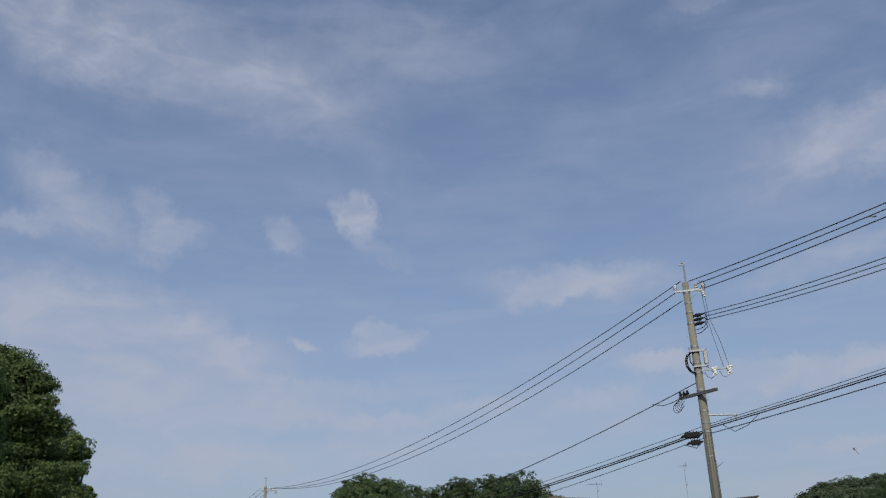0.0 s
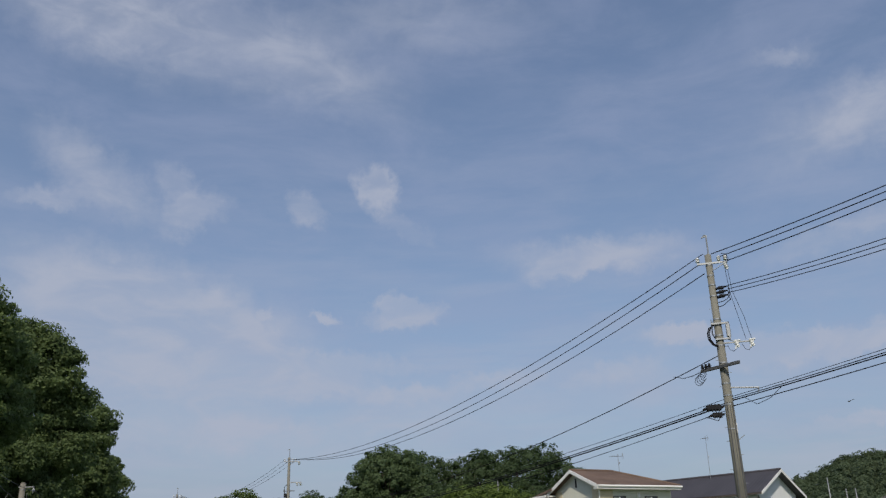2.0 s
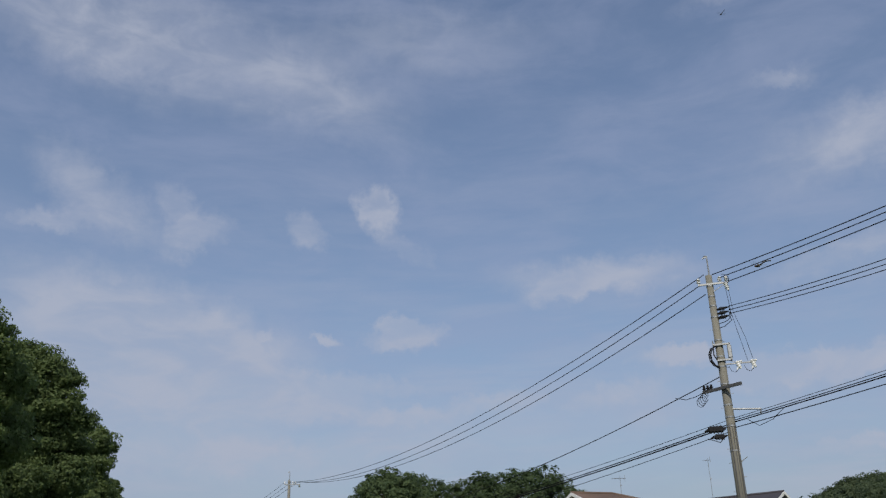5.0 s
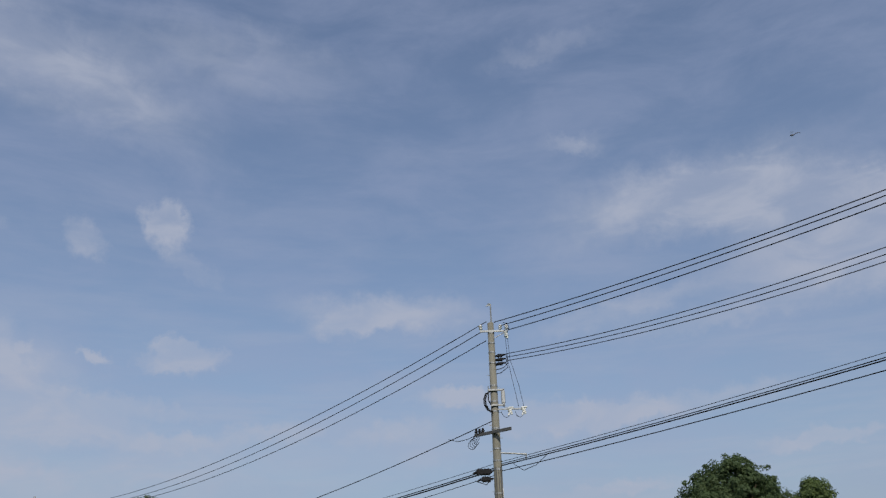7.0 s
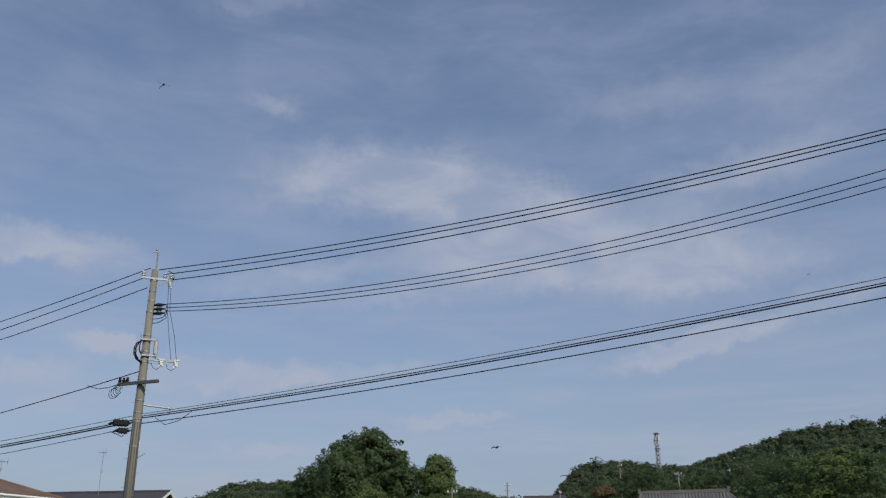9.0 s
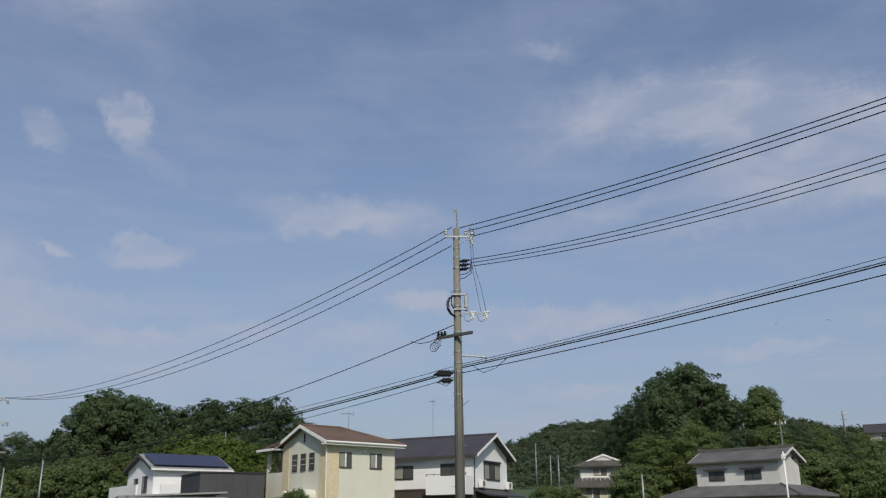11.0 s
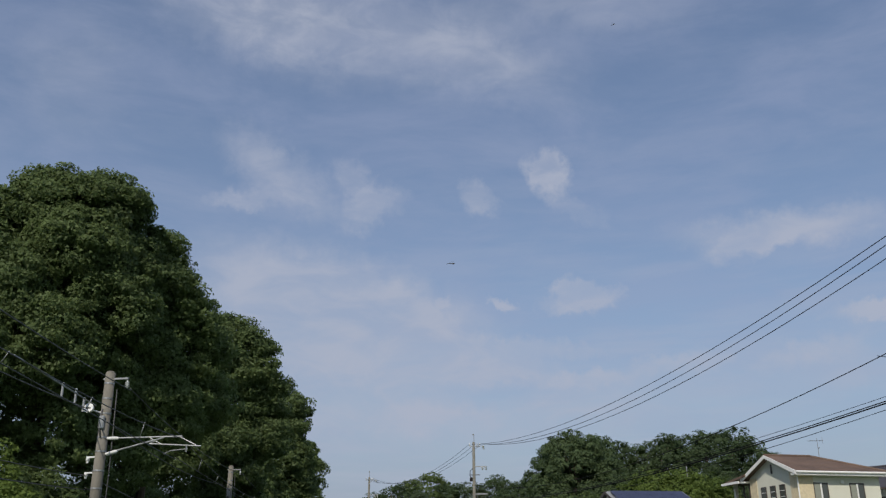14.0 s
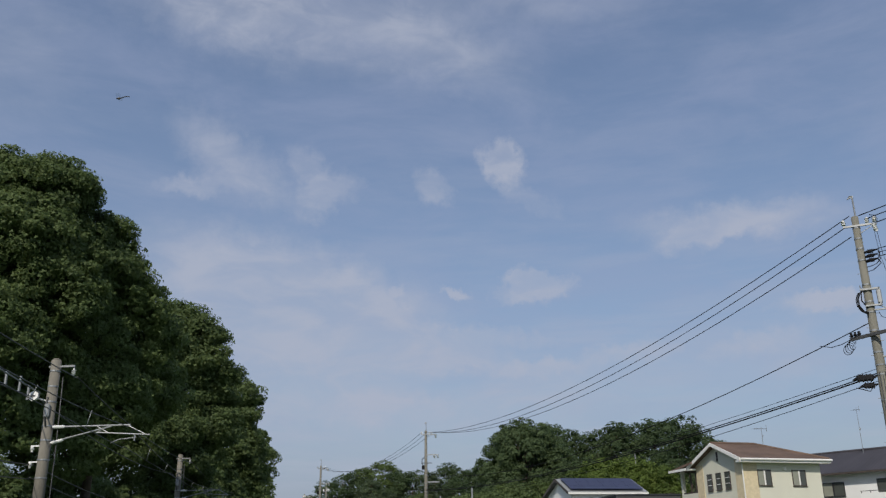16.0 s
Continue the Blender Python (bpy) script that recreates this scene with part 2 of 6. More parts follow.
def wing_material():
    m = bpy.data.materials.new("wing_film")
    m.use_nodes = True
    nt = m.node_tree
    b, out = nt.nodes["Principled BSDF"], nt.nodes["Material Output"]
    b.inputs["Base Color"].default_value, b.inputs["Roughness"].default_value = (0.25, 0.22, 0.17, 1), 0.25
    t, mx = nt.nodes.new("ShaderNodeBsdfTransparent"), nt.nodes.new("ShaderNodeMixShader")
    mx.inputs[0].default_value = 0.08
    nt.links.new(t.outputs[0], mx.inputs[1])
    nt.links.new(b.outputs[0], mx.inputs[2])
    nt.links.new(mx.outputs[0], out.inputs["Surface"])
    return m


CONCRETE = material("pole_concrete", (0.195, 0.187, 0.152), 0.85, 0, 0.25, 1.2, 30, 0.3, 0.005, streaks=0.7)
OLD_CONCRETE = material("mast_concrete", (0.205, 0.190, 0.155), 0.9, 0, 0.3, 1.5, 30, 0.3, 0.005, streaks=0.7)
STEEL = material("galvanised_steel", (0.34, 0.35, 0.35), 0.5, 0.6, 0.2, 6, 40, 0.1, 0.002)
DARK_STEEL = material("weathered_steel", (0.12, 0.12, 0.12), 0.6, 0.4, 0.25, 6, 40, 0.1, 0.002)
PORCELAIN = material("white_porcelain", (0.78, 0.78, 0.75), 0.25, 0, 0.06, 8, 40, 0.05, 0.001)
RUBBER = material("black_cable_sheath", (0.016, 0.016, 0.018), 0.7, 0, 0.3, 4, 60, 0.1, 0.001)
BLACK_BOX = material("black_plastic_housing", (0.02, 0.02, 0.022), 0.5, 0, 0.25, 5, 50, 0.1, 0.001)
CREAM = material("cream_render", (0.655, 0.646, 0.535), 0.9, 0, 0.06, 0.6, 40, 0.25, 0.004, streaks=0.6)
TAN = material("tan_stone_facing", (0.66, 0.56, 0.37), 0.85, 0, 0.12, 4.5, 22, 0.5, 0.012)
WHITE_WALL = material("white_render", (0.79, 0.79, 0.77), 0.88, 0, 0.06, 0.6, 40, 0.2, 0.004, streaks=0.6)
GREY_WALL = material("dull_white_plaster", (0.62, 0.61, 0.57), 0.9, 0, 0.12, 0.7, 40, 0.2, 0.004, streaks=0.6)
OCHRE_WALL = material("beige_mud_plaster", (0.50, 0.45, 0.33), 0.9, 0, 0.15, 0.7, 40, 0.2, 0.004, streaks=0.6)
DARK_WALL = material("charcoal_cladding", (0.060, 0.060, 0.064), 0.7, 0, 0.15, 1.0, 30, 0.2, 0.004)
BROWN_TRIM = material("dark_brown_trim", (0.07, 0.055, 0.045), 0.6, 0, 0.2, 3, 40, 0.1, 0.002)
WHITE_TRIM = material("white_painted_trim", (0.80, 0.79, 0.75), 0.55, 0, 0.06, 3, 40, 0.05, 0.002)
BLACK_FRAME = material("black_window_frame", (0.03, 0.03, 0.032), 0.45, 0, 0.2, 5, 40, 0.05, 0.001)
STONE = material("foundation_concrete", (0.33, 0.32, 0.30), 0.9, 0, 0.2, 1, 30, 0.3, 0.004)
TIMBER = material("aged_timber", (0.16, 0.11, 0.07), 0.8, 0, 0.3, 2, 30, 0.3, 0.004)
SOLAR = material("solar_cells", (0.030, 0.030, 0.065), 0.3, 0, 0.15, 2, 20, 0.02, 0.001)
CURTAIN = material("grey_green_curtain", (0.27, 0.28, 0.23), 0.9, 0, 0.12, 3, 30, 0.2, 0.004)
GLASS = glass_material("window_glass", 0.07)
ROOF_BROWN = ribbed("brown_roof_tile", (0.150, 0.097, 0.068), 0.30, 1, 0.03, 0.75, 0.25)
ROOF_DARK = ribbed("dark_slate_roof", (0.055, 0.050, 0.055), 0.25, 1, 0.012, 0.6, 0.2)
ROOF_GREY = ribbed("grey_clay_tile", (0.125, 0.122, 0.115), 0.28, 1, 0.04, 0.75, 0.25)
ROOF_GREY_X = ribbed("silver_grey_clay_tile", (0.125, 0.123, 0.122), 0.28, 0, 0.05, 0.65, 0.25)
ROOF_OLD = ribbed("old_brown_grey_tile", (0.085, 0.078, 0.066), 0.28, 0, 0.04, 0.8, 0.3)
ROOF_PALE = ribbed("pale_metal_roof", (0.27, 0.28, 0.28), 0.35, 1, 0.02, 0.6, 0.12)
BARK = material("rough_bark", (0.10, 0.075, 0.055), 0.95, 0, 0.35, 2.5, 14, 0.8, 0.03)
LEAF_OAK = leaf_material("oak_leaves", (0.080, 0.118, 0.045), (0.164, 0.222, 0.076))
LEAF_DARK = leaf_material("evergreen_leaves", (0.050, 0.084, 0.038), (0.110, 0.158, 0.066))
LEAF_LIGHT = leaf_material("fresh_green_leaves", (0.074, 0.112, 0.036), (0.160, 0.215, 0.068))
LEAF_BAMBOO = leaf_material("bamboo_leaves", (0.06, 0.10, 0.02), (0.19, 0.26, 0.06))
LEAF_FAR = leaf_material("woodland_leaves", (0.062, 0.092, 0.050), (0.120, 0.160, 0.082))
LEAF_RUST = leaf_material("rust_brown_leaves", (0.13, 0.095, 0.05), (0.26, 0.19, 0.10))
GRASS = material("meadow_grass", (0.060, 0.098, 0.028), 0.95, 0, 0.35, 0.12, 4.0, 0.8, 0.06)
INSECT = material("dragonfly_body", (0.055, 0.045, 0.025), 0.4, 0, 0.5, 160, 700, 0.1, 0.0002, second=(0.012, 0.011, 0.010))
INSECT_EYE = material("dragonfly_eye", (0.05, 0.025, 0.015), 0.2, 0, 0.3, 300, 900, 0.05, 0.0001)
WING = wing_material()


for dull in (RUBBER, BLACK_BOX):
    dull.node_tree.nodes["Principled BSDF"].inputs["Specular IOR Level"].default_value = 0.12


# ---- mesh helpers ----
def box(bm, x0, x1, y0, y1, z0, z1, bevel=0.0):
    b = bmesh.new() if bevel else bm
    v = [b.verts.new((x, y, z)) for z in (z0, z1) for x, y in ((x0, y0), (x1, y0), (x1, y1), (x0, y1))]
    for q in ((3, 2, 1, 0), (4, 5, 6, 7), (0, 1, 5, 4), (1, 2, 6, 5), (2, 3, 7, 6), (3, 0, 4, 7)):
        b.faces.new([v[i] for i in q])
    if bevel:
        bmesh.ops.bevel(b, geom=b.edges[:], offset=bevel, segments=1, affect="EDGES")
        join(bm, b)
    return bm


def join(bm, other):
    me = bpy.data.meshes.new("tmp")
    other.to_mesh(me)
    other.free()
    bm.from_mesh(me)
    bpy.data.meshes.remove(me)


def slab(bm, pts, thick):
    """A plate: its upper face through pts (counter-clockwise from above), thick downwards."""
    top = [bm.verts.new(p) for p in pts]
    low = [bm.verts.new((p[0], p[1], p[2] - thick)) for p in pts]
    bm.faces.new(top)
    bm.faces.new(low[::-1])
    n = len(pts)
    for i in range(n):
        j = (i + 1) % n
        bm.faces.new((top[j], top[i], low[i], low[j]))
    return bm


def prism(bm, pts, depth):
    """An upright plate through pts, pushed along depth (a vector)."""
    d = Vector(depth)
    a = [bm.verts.new(p) for p in pts]
    b = [bm.verts.new(Vector(p) + d) for p in pts]
    bm.faces.new(a[::-1])
    bm.faces.new(b)
    n = len(pts)
    for i in range(n):
        j = (i + 1) % n
        bm.faces.new((a[i], a[j], b[j], b[i]))
    return bm


def rod(bm, p, q, r0, r1=None, sides=10):
    r1 = r0 if r1 is None else r1
    p, q = Vector(p), Vector(q)
    d = q - p
    m = Matrix.Translation((p + q) / 2) @ d.to_track_quat("Z", "Y").to_matrix().to_4x4()
    bmesh.ops.create_cone(bm, cap_ends=True, segments=sides, radius1=r0, radius2=r1, depth=d.length, matrix=m)
    return bm


def ball(bm, p, r, scale=(1, 1, 1), seg=10):
    bmesh.ops.create_uvsphere(bm, u_segments=seg, v_segments=max(6, seg // 2 + 1), radius=r, matrix=Matrix.Translation(p) @ Matrix.Diagonal((*scale, 1)))
    return bm


def part(name, bm, mat, parent, label="", smooth=False):
    bmesh.ops.recalc_face_normals(bm, faces=bm.faces[:])
    me = bpy.data.meshes.new(name)
    bm.to_mesh(me)
    bm.free()
    me.materials.append(mat)
    if smooth:
        for p in me.polygons:
            p.use_smooth = len(p.vertices) == 4
    ob = new(name, me)
    ob.parent = parent
    if label:
        tagged(ob, label)
    return ob


def thing(name, m, label, category, group=""):
    ob = new(name)
    ob.empty_display_size = 0.2
    ob.matrix_basis = m
    return tagged(ob, label, category, group)


def B():
    return bmesh.new()


def wire(name, pts, r, mat, parent=None, label="", category="", group=""):
    """A cable through pts as a thin tube."""
    bm = B()
    pts = [Vector(p) for p in pts]
    sides = 6
    rings = []
    q, last = None, None
    for i, p in enumerate(pts):
        d = (pts[min(i + 1, len(pts) - 1)] - pts[max(i - 1, 0)]).normalized()
        q = d.to_track_quat("Z", "Y").to_matrix() if q is None else last.rotation_difference(d).to_matrix() @ q
        last = d
        rings.append([bm.verts.new(p + q @ Vector((r * math.cos(k * 2 * math.pi / sides), r * math.sin(k * 2 * math.pi / sides), 0))) for k in range(sides)])
    for a, b in zip(rings, rings[1:]):
        for k in range(sides):
            bm.faces.new((a[k], a[(k + 1) % sides], b[(k + 1) % sides], b[k]))
    bm.faces.new(rings[0][::-1])
    bm.faces.new(rings[-1])
    ob = part(name, bm, mat, parent, label, True)
    if category:
        tagged(ob, label, category, group)
    return ob


def sagging(a, b, sag, n=28):
    a, b = Vector(a), Vector(b)
    return [a.lerp(b, i / n) - Vector((0, 0, 4 * sag * (i / n) * (1 - i / n))) for i in range(n + 1)]


def polar(azimuth, dist, z=0.0):
    a = radians(azimuth)
    return (dist * math.sin(a), dist * math.cos(a), z)


# ---- ground: one sheet with the wooded hills, out to the horizon ----
HILLS = [(52, 270, 65, 17), (22, 300, 55, 14), (68, 280, 70, 16), (31, 165, 38, 3), (0, 190, 60, 4), (-14, 260, 70, 4), (44.5, 150, 22, 5.2)]


def ground_z(x, y):
    z = 0.75 * min(1.0, max(0.0, (math.hypot(x, y) - 42) / 16)) if y > 0 else 0.0
    for a, d, s, h in HILLS:
        px, py, _ = polar(a, d)
        z += h * math.exp(-((x - px) ** 2 + (y - py) ** 2) / (2 * s * s))
    return z + 0.12 * noise.noise((x * 0.07, y * 0.07, 0))


def ground():
    bm = B()
    radii = [0, 3, 6, 10, 15, 21, 28, 36, 42, 50, 58, 66, 75, 85, 96, 108, 122, 138, 155, 175, 200, 230, 265, 305, 350, 420, 550, 800, 1300, 2200, 4200]
    n = 120
    rings = [[bm.verts.new((0, 0, ground_z(0, 0)))]]
    for r in radii[1:]:
        rings.append([bm.verts.new((r * math.sin(k * 2 * math.pi / n), r * math.cos(k * 2 * math.pi / n), ground_z(r * math.sin(k * 2 * math.pi / n), r * math.cos(k * 2 * math.pi / n)))) for k in range(n)])
    for k in range(n):
        bm.faces.new((rings[0][0], rings[1][(k + 1) % n], rings[1][k]))
    for a, b in zip(rings[1:], rings[2:]):
        for k in range(n):
            bm.faces.new((a[k], a[(k + 1) % n], b[(k + 1) % n], b[k]))
    ob = part("ground", bm, GRASS, None, smooth=True)
    tagged(ob, "rolling green meadow that rises to wooded hills", "ground", kind="structure")


ground()


# ---- trees ----
def leaf_mesh(name, spots, normals, size, mat, rng, parent, corners=3):
    """A crown: one pointed leaf spray at each spot, with four corners, or three where it stays far off."""
    n = len(spots)
    t = rng.normal(size=(n, 3))
    u = np.cross(normals, t)
    u /= np.linalg.norm(u, axis=1)[:, None] + 1e-9
    v = np.cross(normals, u)
    s = size * rng.uniform(0.6, 1.35, (n, 1))
    verts = np.empty((n, 4, 3))
    verts[:, 0] = spots - u * s
    verts[:, 1] = spots + v * s * 0.7 + normals * s * 0.18
    verts[:, 2] = spots + u * s
    verts[:, 3] = spots - v * s * 0.7 + normals * s * 0.18
    if corners == 3:
        verts[:, 1] += v * s * 0.45
        verts = verts[:, :3]
    c = corners
    me = bpy.data.meshes.new(name)
    me.vertices.add(n * c)
    me.vertices.foreach_set("co", verts.reshape(-1).astype(np.float32))
    me.loops.add(n * c)
    me.loops.foreach_set("vertex_index", np.arange(n * c, dtype=np.int32))
    me.polygons.add(n)
    me.polygons.foreach_set("loop_start", np.arange(0, n * c, c, dtype=np.int32))
    me.update(calc_edges=True)
    me.materials.append(mat)
    ob = new(name, me)
    ob.parent = parent
    return ob


def crown_spots(rng, lobes, tufts, per, tuft_r, inner=0.12, ragged=0.3, loose=0.0):
    """Leaf sprays in rounded tufts over the outside of a crown (lobes: centre, radii), with some deeper in."""
    lobes = np.array(lobes, float)
    area = (lobes[:, 3] * lobes[:, 5]) ** 1.0
    pick = rng.choice(len(lobes), tufts * 3, p=area / area.sum())
    d = rng.normal(size=(tufts * 3, 3))
    d[:, 2] += 0.25
    d /= np.linalg.norm(d, axis=1)[:, None]
    r = np.where(rng.uniform(size=tufts * 3) < inner, rng.uniform(0.45, 0.85, tufts * 3), rng.uniform(0.84 - loose, 1.0, tufts * 3) + 0.16 * (rng.uniform(size=tufts * 3) < ragged * 0.5))
    cen = lobes[pick, :3] + d * lobes[pick, 3:] * r[:, None]
    # leave out tufts that lie deep inside another lobe
    deep = np.zeros(len(cen), bool)
    for i, l in enumerate(lobes):
        q = np.linalg.norm((cen - l[:3]) / l[3:], axis=1)
        deep |= (q < 0.72) & (pick != i)
    keep = np.flatnonzero(~deep)[:tufts]
    cen, d = cen[keep], d[keep]
    n = len(cen)
    tr = tuft_r * rng.uniform(0.55, 1.35, n)
    e = rng.normal(size=(n, per, 3)) + d[:, None] * 0.7
    e /= np.linalg.norm(e, axis=2)[..., None]
    rr = rng.uniform(0.3, 1.0, (n, per, 1)) ** 0.5
    spots = cen[:, None] + e * rr * tr[:, None, None] * np.array([1.15, 1.15, 0.8 - loose])
    nor = e * (0.55 + loose) + d[:, None] * (0.45 - loose) + np.array([0, 0, 0.3]) + rng.normal(size=e.shape) * ragged
    nor /= np.linalg.norm(nor, axis=2)[..., None]
    return spots.reshape(-1, 3), nor.reshape(-1, 3)


def dome_lobes(rng, height, spread, base, n=12):
    """The lobes of a rounded crown: one core and n boughs round it, wider in the middle."""
    lobes = [(0, 0, base + (height - base) * 0.52, spread * 0.70, spread * 0.70, (height - base) * 0.42)]
    for i in range(n):
        a = i * 2.4 + rng.uniform(-0.4, 0.4)
        f = (i + 0.5) / n
        w = spread * rng.uniform(0.27, 0.40)
        z = base + (height - base - w * 0.9) * (0.10 + 0.90 * f)
        rad = (spread - w * 0.9) * math.sqrt(max(0.03, 1 - (1.75 * f - 0.75) ** 2 if f > 0.43 else 0.85 + 0.35 * f))
        lobes.append((rad * math.cos(a), rad * math.sin(a), z, w, w, w * 0.85))
    return lobes


def tree(m, height, spread, base, seed, leaf, tufts, per, size, tuft_r, label, category="tree", lobes=None, group="", corners=3, boughs=12, ragged=0.35, loose=0.0):
    """A broadleaved tree: tapered trunk with limbs that reach the lobes, and a crown of sprays."""
    rng = np.random.default_rng(seed)
    ob = thing("tree", m, label, category, group)
    if lobes is None:
        lobes = dome_lobes(rng, height, spread, base, boughs)
    bm = B()
    w = max(0.12, height * 0.022)
    pts = [Vector((0, 0, -0.4))]
    for i in range(1, 6):
        f = i / 5
        pts.append(Vector((rng.normal() * 0.15 * f, rng.normal() * 0.15 * f, f * height * 0.8)))
    for i in range(5):
        rod(bm, pts[i], pts[i + 1], w * (1.15 - 0.2 * i), w * (0.95 - 0.2 * i), 9)
    for l in lobes[1:]:
        s = pts[2].lerp(pts[4], rng.uniform(0, 0.9))
        e = Vector(l[:3])
        mid = s.lerp(e, 0.5) + Vector((0, 0, -0.3))
        rod(bm, s, mid, w * 0.38, w * 0.26, 7)
        rod(bm, mid, e, w * 0.26, w * 0.1, 7)
    part("trunk", bm, BARK, ob, smooth=True)
    spots, nor = crown_spots(rng, lobes, tufts, per, tuft_r, 0.12, ragged, loose)
    leaf_mesh("crown", spots, nor, size, leaf, rng, ob, corners)
    return ob


HEIGHTS = (15, 17, 13, 16, 11, 7)


def far_tree_kinds():
    """Six trees of the wood, each built once."""
    kinds = []
    for i, (s, b, leaf, lab) in enumerate((
        (5.0, 1.5, LEAF_DARK, "full rounded dark green evergreen oak"),
        (4.6, 2.0, LEAF_FAR, "tall dull green broadleaved tree at the wood's edge"),
        (4.4, 0.8, LEAF_LIGHT, "broad fresh green broadleaved tree"),
        (3.2, 1.5, LEAF_DARK, "narrow tall dark green tree with a ragged top"),
        (3.0, 0.4, LEAF_BAMBOO, "light yellow-green bamboo clump"),
        (3.6, 0.2, LEAF_OAK, "low bushy green shrub tree"),
    )):
        kinds.append(tree(pose(0, 0, 0), HEIGHTS[i], s, b, 40 + i, leaf, 350, 34, 0.165, 0.66, lab, "tree" if i < 5 else "shrub", boughs=14))
    return kinds


KINDS = far_tree_kinds()
USED = set()


def plant(kind, azimuth, dist, top, turn=0.0, group="trees of the wood", wide=1.0):
    """Stand a tree of a kind at azimuth and distance so that its top reaches the height top."""
    x, y, _ = polar(azimuth, dist)
    z = ground_z(x, y) - 0.2
    src = KINDS[kind]
    k = max(0.25, (top - z) / HEIGHTS[kind])
    if kind in USED:
        ob = copy_thing(src, pose(x, y, z, 0, 0, turn))
    else:
        ob = src
        USED.add(kind)
    ob.matrix_basis = pose(x, y, z, 0, 0, turn)
    ob.scale = (k * wide, k * wide, k)
    tagged(ob, group=group)
    return ob


def skyline(rows, az):
    for (a0, e0), (a1, e1) in zip(rows, rows[1:]):
        if a0 <= az <= a1:
            return e0 + (e1 - e0) * (az - a0) / (a1 - a0)
    return rows[0][1] if az < rows[0][0] else rows[-1][1]


def wood(rows, dist, depth, step, kinds, seed, group, low=(0.55, 0.85), wide=1.0):
    """Trees along a skyline given as (azimuth, elevation): a back row that draws it and lower ones in front."""
    rng = random.Random(seed)
    az = rows[0][0]
    while az <= rows[-1][0]:
        e = skyline(rows, az) - rng.uniform(0.0, 0.3)
        d = dist + rng.uniform(-4, 4)
        plant(rng.choice(kinds), az, d, 1.6 + d * math.tan(radians(e)), rng.uniform(0, 360), group, wide)
        d2 = dist - depth * rng.uniform(0.5, 1.0)
        e2 = e * rng.uniform(*low)
        plant(rng.choice(kinds), az + step * 0.5, d2, 1.6 + d2 * math.tan(radians(e2)), rng.uniform(0, 360), group, wide)
        az += step * rng.uniform(0.8, 1.2)


def great_tree(az, dist, el, spread, seed, leaf, label, group, base=0.12, tufts=1100, boughs=22):
    """A single large tree that stands out of the wood; el is the elevation of its top from the eye."""
    x, y, _ = polar(az, dist)
    g = ground_z(x, y)
    h = 1.6 + dist * math.tan(radians(el)) - g
    return tree(pose(x, y, g), h, spread, h * base, seed, leaf, tufts, 60, 0.17, 0.78, label, group=group, boughs=boughs)


# the wood behind the houses: a great dome, then ragged tops
great_tree(-4.2, 124, 8.05, 6.6, 61, LEAF_DARK, "great domed dark green oak of the wood", "trees of the wood behind the houses")
wood([(-6.6, 5.4), (-5.0, 7.1), (-2.8, 7.9), (-1.0, 7.55), (-0.2, 7.4), (1.3, 7.8), (2.1, 7.95), (2.9, 7.6), (4.5, 8.3), (5.2, 8.1), (6.1, 7.7), (6.9, 7.05), (7.8, 6.6), (9.0, 5.6)], 134, 16, 1.15, (0, 1, 3, 3), 3, "trees of the wood behind the houses", wide=1.1)
for a, d, e, k in ((-4.5, 105, 4.2, 5), (-3.3, 104, 4.4, 2), (-2.2, 106, 4.4, 5), (-5.6, 108, 4.2, 2), (-6.6, 104, 3.8, 5), (1.0, 112, 5.4, 4), (0.2, 112, 5.6, 4), (2.0, 112, 5.6, 4), (2.9, 112, 5.5, 4), (3.8, 112, 5.2, 4), (4.6, 110, 4.9, 4), (-0.8, 112, 5.0, 4), (-7.6, 106, 3.6, 2), (-8.6, 108, 3.5, 5)):
    plant(k, a, d, 1.6 + d * math.tan(radians(e)), a * 37, "bushes before the wood")
# lower wood further off along the line
wood([(-17.6, 3.6), (-16.8, 4.5), (-15.6, 5.0), (-14.7, 5.3), (-14.0, 5.2), (-13.4, 5.75), (-12.7, 5.3), (-11.0, 5.0), (-10.4, 4.85), (-9.8, 5.35), (-9.1, 5.55), (-8.1, 5.3), (-7.0, 5.4), (-6.0, 5.5)], 185, 20, 1.05, (0, 1, 0, 2), 5, "trees of the farther wood", (0.6, 0.9), 1.35)
